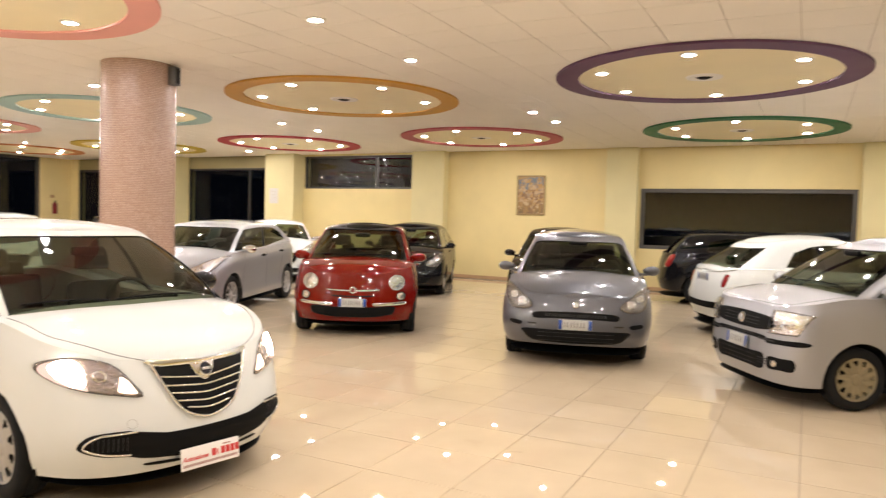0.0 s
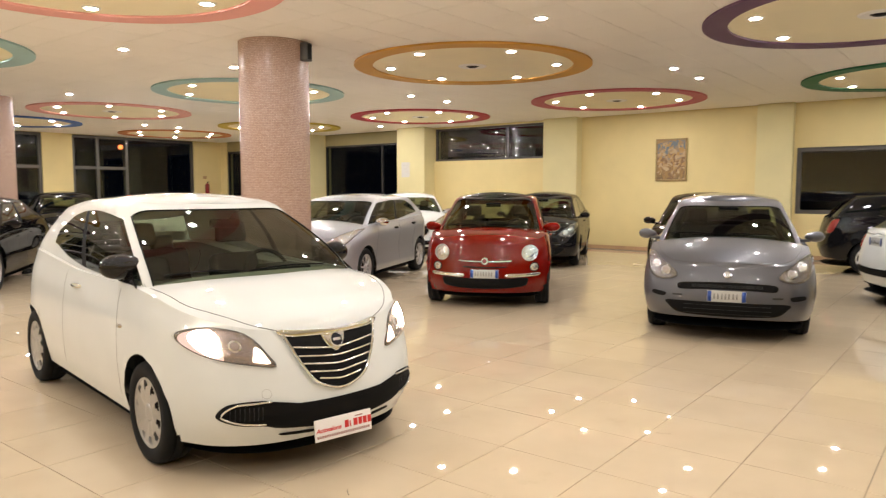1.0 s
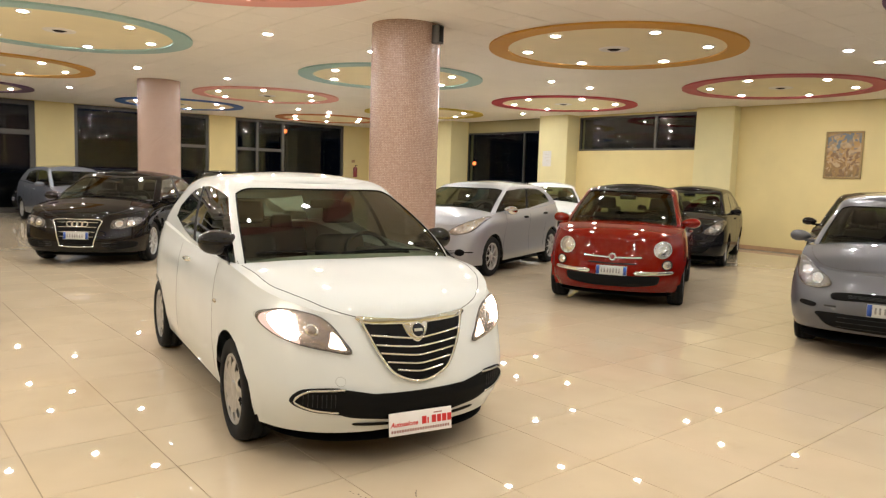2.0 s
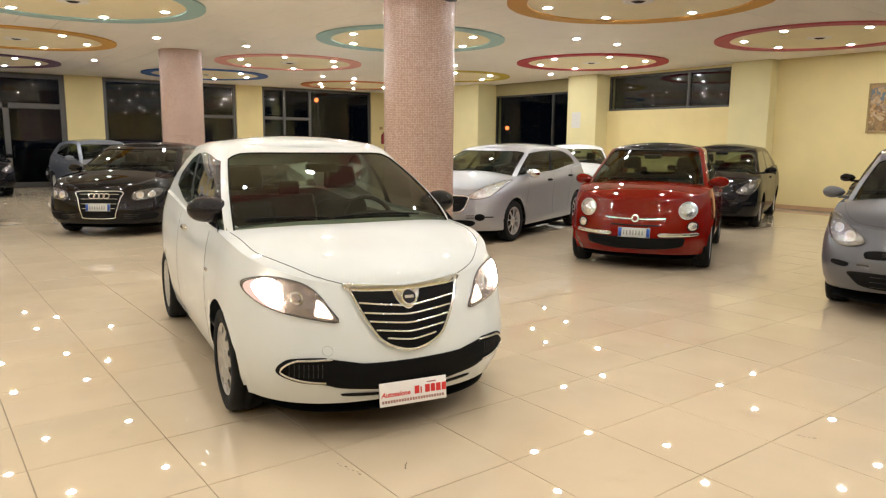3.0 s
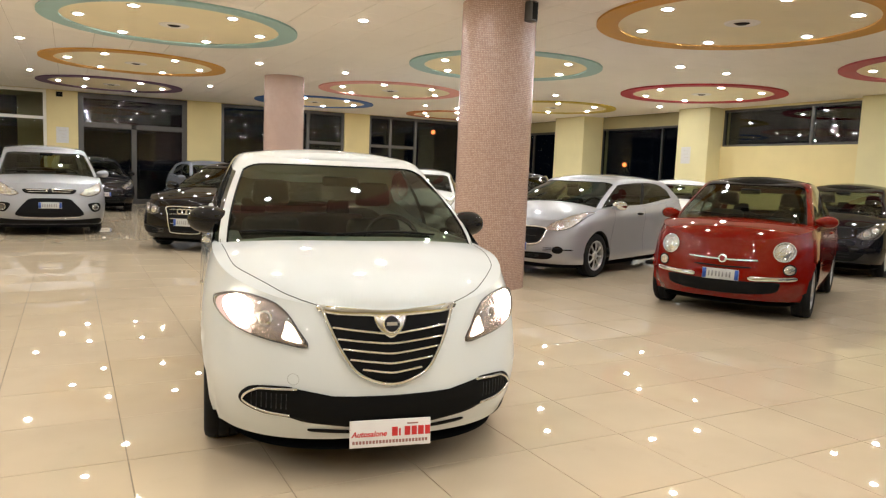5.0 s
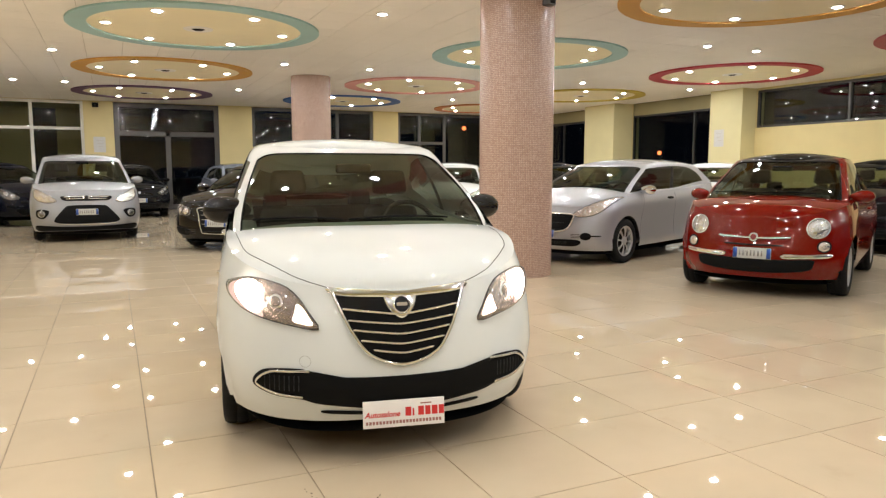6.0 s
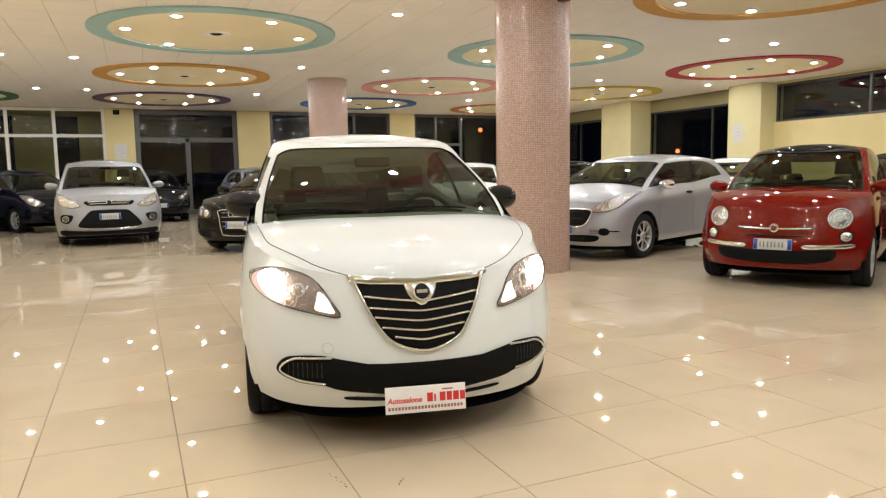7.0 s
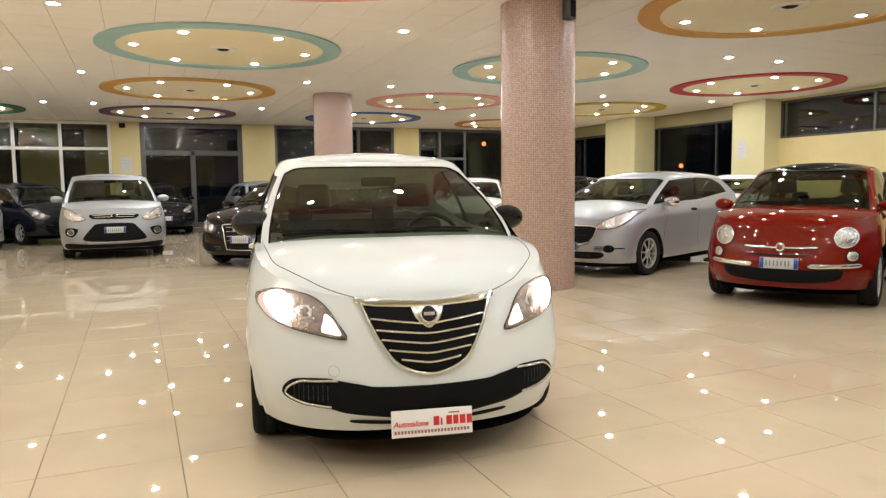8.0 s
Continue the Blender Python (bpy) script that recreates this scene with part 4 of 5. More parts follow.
def lion(paint_mat, **over):
    s = hatch(3.96, 1.739, 1.46, 2.538, 0.78, paint_mat, boat=0.05, rear_top=-2.72, rear_base=-2.98, rear_pow=1.6, roof=[(-0.5, 1.30), (-0.80, 1.375), (-1.4, 1.415), (-2.0, 1.416), (-2.4, 1.402), (-2.85, 1.355)], cowl=0.10, header=-0.80, spokes=8, rim="alloy", wheel_r=0.308, pillar_end=4, sail=[(-0.20, 0.992), (-0.36, 1.000), (-0.56, 1.004), (-0.52, 1.085), (-0.42, 1.12)], bulge=[(0, 0.955), (0.07, 0.988), (0.14, 0.975), (0.28, 0.964), (0.45, 0.970), (0.62, 0.985), (0.76, 1.0), (0.86, 0.992), (1, 0.935)], mirror_paint=M_CHROME, handle_mat=M_DARK,
              nf=2.8, bowl=M_LAMPBOWL, lamp=[(0.40, 0.672), (0.54, 0.655), (0.68, 0.690), (0.77, 0.77), (0.825, 0.915), (0.75, 0.900), (0.58, 0.815), (0.45, 0.735)],
              bulbs=((0.30, 0.26, 0.042), (0.55, 0.40, 0.045), (0.80, 0.66, 0.034)),
              dark=[[(-0.38, 0.685), (0, 0.69), (0.38, 0.685), (0.41, 0.62), (0.32, 0.48), (0, 0.45), (-0.32, 0.48), (-0.41, 0.62)], [(-0.50, 0.35), (0, 0.345), (0.50, 0.35), (0.46, 0.265), (0, 0.26), (-0.46, 0.265)], [(0.58, 0.408), (0.66, 0.412), (0.74, 0.410), (0.74, 0.396), (0.66, 0.396), (0.58, 0.394)], [(-0.74, 0.410), (-0.66, 0.412), (-0.58, 0.408), (-0.58, 0.394), (-0.66, 0.396), (-0.74, 0.396)]],
              chrome=[([(-0.38, 0.69), (0, 0.695), (0.38, 0.69), (0.415, 0.62), (0.325, 0.475), (0, 0.445), (-0.325, 0.475), (-0.415, 0.62)], 0.012, True)],
              fogs=[(0.60, 0.40, 0.06, 0.045)], fog_mat=M_DARK, plate=(0.42, 0.01), badge=(0.74, 0.045),
              seams=[(-0.45, -0.36), (-1.40, -1.40), (-2.2, -2.05)], handles=[(-1.22, 0.88), (-2.1, 0.92)], posts=[0.46, 0.92], dlo_hi=[(-0.2, 0.82), (0.5, 0.84), (0.75, 0.82), (0.86, 0.72), (0.92, 0.52), (1.2, 0.50)], dlo_lo=[(-0.2, 0.05), (0.5, 0.08), (0.92, 0.22), (1.2, 0.22)], ws_top=0.905,
              belt=[(0.78, 0.72), (0.66, 0.78), (0.42, 0.87), (0.05, 0.95), (-0.4, 0.98), (-1.5, 1.0), (-2.9, 1.08), (-3.18, 1.0)])
    s.update(over)
    return s


def punch(paint_mat, **over):
    s = hatch(4.06, 1.687, 1.49, 2.51, 0.80, paint_mat, cowl=0.16, header=-0.72, wb_half=0.735, wr_half=0.555, mirror_in=-0.03, nf=3.3, round_f=0.60, mirror_size=0.88, nose=[(0, -0.06), (0.15, -0.01), (0.35, 0), (0.6, -0.02), (0.85, -0.06), (1, -0.11)], spokes=7, rim="alloy",
              lamp=[(0.47, 0.648), (0.56, 0.612), (0.69, 0.622), (0.765, 0.71), (0.785, 0.855), (0.71, 0.850), (0.59, 0.772), (0.50, 0.708)], bowl=M_LAMPMID, bulbs=((0.38, 0.34, 0.046), (0.68, 0.58, 0.040)), sill=[(0.80, 0.240), (0.3, 0.225), (-0.4, 0.22), (-2.2, 0.23), (-3.26, 0.28)],
              dark=[[(-0.44, 0.585), (-0.2, 0.600), (0, 0.603), (0.2, 0.600), (0.44, 0.585), (0.46, 0.535), (0.40, 0.522), (0.2, 0.530), (0, 0.532), (-0.2, 0.530), (-0.40, 0.522), (-0.46, 0.535)], [(-0.56, 0.405), (-0.25, 0.407), (0, 0.407), (0.25, 0.407), (0.56, 0.405), (0.55, 0.355), (0.45, 0.285), (0.2, 0.266), (0, 0.262), (-0.2, 0.266), (-0.45, 0.285), (-0.55, 0.355)], [(0.58, 0.475), (0.70, 0.490), (0.71, 0.455), (0.60, 0.440)], [(-0.70, 0.490), (-0.58, 0.475), (-0.60, 0.440), (-0.71, 0.455)]],
              badge=(0.675, 0.035), badge_mat=M_RIM, plate=(0.470, 0.012), bonnet_line=[(0.05, 0.72), (0.36, 0.67), (0.57, 0.57), (0.66, 0.36), (0.70, 0.0)],
              seams=[(-0.45, -0.34), (-1.40, -1.40), (-2.2, -2.05)], handles=[(-1.22, 0.86), (-2.1, 0.9)], posts=[0.40, 0.82],
              belt=[(0.80, 0.705), (0.70, 0.755), (0.45, 0.845), (0.05, 0.93), (-0.4, 0.955), (-1.5, 0.985), (-2.9, 1.05), (-3.26, 0.97)])
    s.update(over)
    return s


def saloon(paint_mat, **over):
    s = hatch(4.55, 1.81, 1.44, 2.75, 0.85, paint_mat, cowl=-0.15, header=-0.98, wheel_r=0.32, nf=3.0, spokes=10, rim="alloy",
              lamp=[(0.48, 0.575), (0.60, 0.565), (0.80, 0.615), (0.82, 0.715), (0.70, 0.725), (0.50, 0.675)], bulbs=((0.3, 0.45, 0.05), (0.7, 0.5, 0.045)),
              dark=[[(-0.33, 0.680), (0, 0.690), (0.33, 0.680), (0.31, 0.575), (0.25, 0.355), (0.20, 0.295), (-0.20, 0.295), (-0.25, 0.355), (-0.31, 0.575)], [(0.5, 0.355), (0.78, 0.375), (0.76, 0.285), (0.5, 0.265)], [(-0.78, 0.375), (-0.5, 0.355), (-0.5, 0.265), (-0.76, 0.285)]],
              chrome=[([(-0.33, 0.680), (0, 0.690), (0.33, 0.680), (0.31, 0.575), (0.25, 0.355), (0.20, 0.295), (-0.20, 0.295), (-0.25, 0.355), (-0.31, 0.575)], 0.008, True)] + [([(-0.29 + 0.015 * k, 0.645 - 0.07 * k), (0, 0.65 - 0.07 * k), (0.29 - 0.015 * k, 0.645 - 0.07 * k)], 0.004, False) for k in range(4)] + [(oval(-0.105 + 0.07 * k, 0.62, 0.045, 0.036, 12), 0.006, True) for k in range(4)],
              plate=(0.455, 0.015), bonnet_line=[(-0.2, 0.74), (0.3, 0.70), (0.6, 0.55), (0.74, 0.3), (0.77, 0.0)],
              belt=[(0.85, 0.71), (0.72, 0.755), (0.4, 0.84), (0.0, 0.90), (-0.5, 0.94), (-1.6, 0.97), (-3.0, 1.0), (-3.7, 0.98)],
              rear_base=-3.3, rear_top=-2.5, seams=[(-0.55, -0.42), (-1.55, -1.55), (-2.5, -2.3)], handles=[(-1.4, 0.84), (-2.4, 0.86)], posts=[0.42, 0.86],
              roof=[(-0.6, 1.27), (-0.98, 1.35), (-1.6, 1.39), (-2.2, 1.37), (-2.9, 1.29)], mirror=(-0.55, 0.99))
    s.update(over)
    return s


def van(paint_mat, **over):
    s = hatch(4.38, 1.828, 1.626, 2.648, 0.86, paint_mat, cowl=0.28, header=-0.62, wheel_r=0.325, nf=3.7, round_f=0.50, hood_crown=0.05, nose_crown=0.035, wb_half=0.825, wr_half=0.675, bowl=M_LAMPBOWL, fog_mat=M_LAMPDARK, badge_mat=M_BADGE, cowl_z=1.05, spokes=9, rim="alloy",
              mesh_bars=False, lamp=[(0.47, 0.74), (0.60, 0.70), (0.74, 0.73), (0.82, 0.80), (0.825, 0.90), (0.79, 0.945), (0.70, 0.90), (0.58, 0.82)], bulbs=((0.35, 0.35, 0.055), (0.68, 0.5, 0.05)),
              dark=[[(-0.41, 0.815), (-0.2, 0.825), (0, 0.828), (0.2, 0.825), (0.41, 0.815), (0.36, 0.745), (0.18, 0.737), (0, 0.735), (-0.18, 0.737), (-0.36, 0.745)], [(-0.30, 0.65), (-0.17, 0.66), (0, 0.662), (0.17, 0.66), (0.30, 0.65), (0.37, 0.60), (0.525, 0.41), (0.48, 0.355), (0.3, 0.338), (0, 0.332), (-0.3, 0.338), (-0.48, 0.355), (-0.525, 0.41), (-0.37, 0.60)], [(0.60, 0.56), (0.74, 0.59), (0.80, 0.56), (0.79, 0.46), (0.68, 0.43)], [(-0.74, 0.59), (-0.60, 0.56), (-0.68, 0.43), (-0.79, 0.46), (-0.80, 0.56)], [(-0.80, 0.31), (-0.5, 0.29), (0, 0.28), (0.5, 0.29), (0.80, 0.31), (0.78, 0.215), (0.5, 0.21), (0, 0.208), (-0.5, 0.21), (-0.78, 0.215)]],
              chrome=[([(-0.36, 0.805), (0, 0.815), (0.36, 0.805)], 0.010, False), ([(-0.47, 0.338), (-0.25, 0.322), (0, 0.318), (0.25, 0.322), (0.47, 0.338)], 0.007, False), ([(-0.33, 0.77), (0, 0.775), (0.33, 0.77)], 0.008, False)],
              fogs=[(0.72, 0.51, 0.05, 0.05)], fog_rim=M_CHROME, plate=(0.54, 0.015), badge=(0.79, 0.06), badge_h=0.5,
              seams=[(-0.45, -0.34), (-1.45, -1.45), (-2.4, -2.2)], handles=[(-1.25, 0.93), (-2.2, 0.96)], posts=[0.40, 0.82],
              belt=[(0.86, 0.85), (0.76, 0.91), (0.5, 0.98), (0.2, 1.03), (-0.4, 1.04), (-1.5, 1.06), (-3.0, 1.13), (-3.52, 1.05)],
              roof=[(-0.4, 1.46), (-0.72, 1.535), (-1.4, 1.575), (-2.4, 1.565), (-3.1, 1.50)], mirror=(-0.30, 1.10))
    s.update(over)
    return s


def boxy(paint_mat, **over):
    s = hatch(3.54, 1.578, 1.54, 2.299, 0.68, paint_mat, cowl=0.16, header=-0.60, nf=3.8, round_f=0.45, hood_crown=0.05, nose_crown=0.025, bowl=M_LAMPBOWL, nose=[(0, -0.05), (0.15, -0.01), (0.35, 0), (0.6, -0.01), (0.85, -0.03), (1, -0.07)], cowl_z=1.02, spokes=12, wheel_r=0.28,
              wr_half=0.60, round_r=0.3, rear_base=-2.78, rear_top=-2.62,
              lamp=[(0.45, 0.655), (0.47, 0.645), (0.58, 0.645), (0.69, 0.65), (0.72, 0.66), (0.745, 0.80), (0.735, 0.83), (0.60, 0.845), (0.48, 0.845), (0.455, 0.83)], bulbs=((0.3, 0.5, 0.06), (0.7, 0.5, 0.05)),
              dark=[[(-0.42, 0.78), (0.42, 0.78), (0.40, 0.66), (-0.40, 0.66)], [(-0.40, 0.44), (-0.2, 0.445), (0, 0.445), (0.2, 0.445), (0.40, 0.44), (0.38, 0.31), (0.2, 0.305), (0, 0.305), (-0.2, 0.305), (-0.38, 0.31)], [(0.44, 0.59), (0.60, 0.595), (0.75, 0.60), (0.75, 0.56), (0.60, 0.553), (0.44, 0.55)], [(-0.75, 0.60), (-0.60, 0.595), (-0.44, 0.59), (-0.44, 0.55), (-0.60, 0.553), (-0.75, 0.56)], [(-0.38, 0.605), (0, 0.61), (0.38, 0.605), (0.38, 0.575), (0, 0.575), (-0.38, 0.575)], [(0.47, 0.43), (0.60, 0.435), (0.70, 0.43), (0.69, 0.335), (0.60, 0.33), (0.47, 0.33)], [(-0.70, 0.43), (-0.60, 0.435), (-0.47, 0.43), (-0.47, 0.33), (-0.60, 0.33), (-0.69, 0.335)]],
              fogs=[(0.54, 0.38, 0.036, 0.036)], plate=(0.515, 0.015), badge=(0.72, 0.05), badge_mat=M_RIM, rim_mat=M_HUBCAP,
              belt=[(0.68, 0.84), (0.60, 0.885), (0.4, 0.93), (0.1, 0.98), (-0.4, 0.99), (-1.5, 1.0), (-2.5, 1.03), (-2.86, 1.0)],
              roof=[(-0.4, 1.38), (-0.62, 1.45), (-1.2, 1.49), (-2.0, 1.49), (-2.7, 1.44)], seams=[(-0.36, -0.34), (-1.25, -1.25), (-2.0, -1.9)], handles=[(-1.1, 0.86), (-1.9, 0.88)],
              mirror=(-0.25, 1.05), bonnet_line=[(0.1, 0.66), (0.4, 0.62), (0.56, 0.5), (0.60, 0.0)])
    s.update(over)
    return s


# ---------------------------------------------------------------- the hall
CEIL, EAST, NORTH, WEST, SOUTH = 3.43, 14.7, 24.6, -9.0, -8.0
TILE = 0.602
TX, TY = 0.43, 2.05


def boxes(name, mat, items, parent=None, label="", smooth=False):
    bm = bmesh.new()
    for b in items:
        add_box(bm, *b)
    return part(name, bm, mat, parent, label, smooth)


def structure(ob, label):
    return tagged(ob, label, kind="structure")


floor = part("floor", box(WEST, EAST, SOUTH, NORTH, -0.2, -0.004), M_GROUT, None, "", False)
structure(floor, "polished cream porcelain tiled showroom floor")

# ceiling panels in one mesh, gaps recessed
verts, faces = [], []
nx, ny = int((EAST - WEST) / 0.6), int((NORTH - SOUTH) / 0.6)
for i in range(nx + 1):
    for j in range(ny + 1):
        x0, y0 = WEST + i * 0.6 + 0.004, SOUTH + j * 0.6 + 0.004
        x1, y1 = min(x0 + 0.592, EAST), min(y0 + 0.592, NORTH)
        if x1 - x0 < 0.05 or y1 - y0 < 0.05:
            continue
        k = len(verts)
        dz = 0.0006 * random.random()
        verts += [(x0, y0, CEIL + dz), (x1, y0, CEIL + dz), (x1, y1, CEIL + dz), (x0, y1, CEIL + dz), (x0, y0, CEIL + 0.012), (x1, y0, CEIL + 0.012), (x1, y1, CEIL + 0.012), (x0, y1, CEIL + 0.012)]
        faces += [(k + 3, k + 2, k + 1, k), (k, k + 1, k + 5, k + 4), (k + 1, k + 2, k + 6, k + 5), (k + 2, k + 3, k + 7, k + 6), (k + 3, k, k + 4, k + 7)]
k = len(verts)
verts += [(WEST, SOUTH, CEIL + 0.01), (EAST, SOUTH, CEIL + 0.01), (EAST, NORTH, CEIL + 0.01), (WEST, NORTH, CEIL + 0.01), (WEST, SOUTH, CEIL + 0.3), (EAST, SOUTH, CEIL + 0.3), (EAST, NORTH, CEIL + 0.3), (WEST, NORTH, CEIL + 0.3)]
gap_face = len(faces)
faces += [(k + 3, k + 2, k + 1, k), (k + 4, k + 5, k + 6, k + 7)]
me = bpy.data.meshes.new("ceiling")
me.from_pydata(verts, [], faces)
me.materials.append(M_CEILING)
me.materials.append(M_CEILING_GAP)
for p in list(me.polygons)[gap_face:]:
    p.material_index = 1
structure(new("ceiling", me), "off-white suspended ceiling of square panels")

t = 0.3
# far wall: openings left, piers between
north = boxes("wall_north", M_WALL, [(-1.60, -0.75, NORTH, NORTH + t, 0, CEIL), (2.45, 3.53, NORTH, NORTH + t, 0, CEIL), (7.90, 8.87, NORTH, NORTH + t, 0, CEIL), (13.5, EAST + t, NORTH, NORTH + t, 0, CEIL), (WEST - t, -6.9, NORTH, NORTH + t, 0, CEIL), (WEST, EAST, NORTH, NORTH + t, CEIL, CEIL + 0.3)])
structure(north, "yellow painted far wall with glazed bays")
# right wall
east = boxes("wall_east", M_WALL, [(EAST, EAST + t, 24.2, NORTH, 0, CEIL), (EAST, EAST + t, 18.45, 20.75, 0, CEIL), (EAST, EAST + t, 13.5, 15.05, 0, CEIL), (EAST, EAST + t, 9.5, 13.5, 0, 2.40), (EAST, EAST + t, 9.5, 13.5, 3.38, CEIL), (EAST, EAST + t, 3.3, 9.5, 0, CEIL), (EAST, EAST + t, -1.25, 3.3, 0, 1.0), (EAST, EAST + t, -1.25, 3.3, 2.45, CEIL), (EAST, EAST + t, SOUTH, -1.25, 0, CEIL)])
structure(east, "yellow painted side wall with windows")
structure(boxes("lintel", M_LINTEL, [(EAST + 0.05, EAST + t, 20.75, 24.2, 3.05, CEIL), (EAST + 0.05, EAST + t, 15.05, 18.45, 3.05, CEIL)]), "lintels set back over the side openings, in a darkened wall yellow")
structure(boxes("wall_south", M_WALL, [(WEST - t, EAST + t, SOUTH - t, SOUTH, 0, CEIL)]), "plain yellow wall behind the camera")
structure(boxes("wall_west", M_WALL, [(WEST - t, WEST, SOUTH, NORTH, 0, CEIL)]), "plain yellow wall")
for y0, y1, d in ((18.45, 20.0, 0.75), (13.5, 14.6, 0.50), (8.5, 9.5, 0.30), (3.35, 4.1, 0.18), (-2.2, -1.3, 0.18)):
    structure(boxes("pier", M_PIER, [(EAST - d, EAST - 0.002, y0, y1, 0, CEIL - 0.002)]), "pale yellow painted wall pier")
structure(boxes("baseboard", M_SKIRT, [(EAST - 0.015, EAST - 0.001, a, b, 0, 0.09) for a, b in ((SOUTH, -2.2), (-1.3, 3.35), (4.1, 8.5), (9.5, 13.5))] + [(EAST - 0.315, EAST - 0.301, 8.5, 9.5, 0, 0.09)]), "brown tile skirting")


def window(n, label, along, fixed, a0, a1, z0, z1, uprights=(), rails=(), w=0.07, mat=M_ALU, doors=(), railed=(), fanlight=False, glass=M_WINDOW):
    """A glazed frame; along 'x' stands in the far wall, 'y' in the right wall."""
    win = thing("window_%d" % n, label, "window", kind="structure")
    d0, d1 = fixed + 0.06, fixed + 0.14

    def bar(name, p0, p1, q0, q1, wide=0.0, m=mat):
        bm = bmesh.new()
        add_box(bm, *((p0, p1, d0 - wide, d1 + wide) if along == "x" else (d0 - wide, d1 + wide, p0, p1)), q0, q1, 0.006)
        return part(name, bm, m, win, "", False)

    bar("frame_side", a0, a0 + w, z0, z1)
    bar("frame_side", a1 - w, a1, z0, z1)
    bar("frame_head", a0 + w, a1 - w, z1 - w, z1)
    bar("frame_sill", a0 + w, a1 - w, z0, z0 + w)
    cols = [a0 + w] + [u for u in uprights] + [a1 - w]
    rows = [z0 + w] + [r for r in rails] + [z1 - w]
    for u in uprights:
        bar("mullion", u - w / 2, u + w / 2, z0 + w, rails[0] - w / 2 if fanlight else z1 - w, 0.004)
    for r in rails:
        for n_col, (c0, c1) in enumerate(zip(cols, cols[1:])):
            if railed and n_col not in railed:
                continue
            bar("transom", c0 + (w / 2 if c0 != cols[0] else 0), c1 - (w / 2 if c1 != cols[-1] else 0), r - w / 2, r + w / 2, 0.002)
    for n_col, (c0, c1) in enumerate(zip(cols, cols[1:])):
        mine = rows if not railed or n_col in railed else [rows[0], rows[-1]]
        for r0, r1 in zip(mine, mine[1:]):
            bm = bmesh.new()
            f = fixed + 0.10
            add_box(bm, *((c0, c1, f - 0.004, f + 0.004) if along == "x" else (f - 0.004, f + 0.004, c0, c1)), r0, r1)
            pane = part("pane", bm, glass, win, "", False)
    for dx in doors:
        bm = bmesh.new()
        add_box(bm, dx - 0.015, dx + 0.015, d0 - 0.05, d0 - 0.02, 0.9, 1.25, 0.01)
        part("pull_handle", bm, M_DARK, win, "", False)
    return win


window(1, "white-framed shop window, dark outside", "x", NORTH, -6.9, -1.60, 0.0, CEIL - 0.01, (-5.57, -4.29, -3.02), (2.57,), 0.09, M_WHITE_FRAME)
window(2, "grey aluminium double door with fanlight", "x", NORTH, -0.75, 2.45, 0.0, CEIL - 0.01, (0.84,), (2.45,), 0.15, M_ALU, (0.70, 0.98), fanlight=True)
window(3, "grey aluminium shop window, dark outside", "x", NORTH, 3.53, 7.90, 0.0, CEIL - 0.01, (6.55,), (2.3,), 0.10, railed=(1,))
window(4, "grey aluminium door and window, dark outside", "x", NORTH, 8.87, 13.5, 0.0, CEIL - 0.01, (9.75, 10.8,), (2.3,), 0.10, railed=(0, 1))
window(5, "dark glazed opening in the side wall", "y", EAST, 20.75, 24.2, 0.0, 3.05, (22.4,), (), 0.08, M_DARK_FRAME, glass=M_WINDOW_BLACK)
window(6, "dark glazed opening with an aluminium door", "y", EAST, 15.05, 18.45, 0.0, 3.05, (15.75,), (), 0.06, M_DARK_FRAME, glass=M_WINDOW_BLACK)
window(7, "high strip window, lamps mirrored in it", "y", EAST, 9.5, 13.5, 2.40, 3.38, (10.9,), (), 0.06, glass=M_WINDOW_STRIP)
window(8, "wide grey-framed window beside the parked cars", "y", EAST, -1.25, 3.3, 1.0, 2.45, (), (), 0.09, glass=M_WINDOW_STRIP)


def column(x, y, r=0.45):
    bm = bmesh.new()
    uv = bm.loops.layers.uv.new("uv")
    n = 72
    for k in range(n):
        a0, a1 = 2 * math.pi * k / n, 2 * math.pi * (k + 1) / n
        vs = [bm.verts.new((r * math.cos(a), r * math.sin(a), z)) for a, z in ((a0, 0), (a1, 0), (a1, CEIL), (a0, CEIL))]
        f = bm.faces.new(vs)
        for lp, (a, z) in zip(f.loops, ((a0, 0), (a1, 0), (a1, CEIL), (a0, CEIL))):
            lp[uv].uv = (a * r, z)
    bmesh.ops.remove_doubles(bm, verts=bm.verts, dist=0.0005)
    ob = part("column", bm, M_MOSAIC)
    ob.location = (x, y, 0)
    return structure(ob, "round column clad in pink glass mosaic")


column(3.65, 7.35)
column(3.40, 16.2)


# ---------------------------------------------------------------- ceiling rings and lamps
RING_COLOURS = dict(blue=(0.36, 0.55, 0.55), orange=(0.62, 0.33, 0.06), purple=(0.13, 0.06, 0.13), green=(0.03, 0.17, 0.08), pink=(0.80, 0.38, 0.33), royal=(0.03, 0.12, 0.40), yellow=(0.55, 0.42, 0.05), rust=(0.55, 0.20, 0.06), red=(0.45, 0.03, 0.05), rose=(0.50, 0.10, 0.13))
RING_MATS = {k: material(k + "_ceiling_paint", c, 0.6, vary=0.06, scale=2) for k, c in RING_COLOURS.items()}

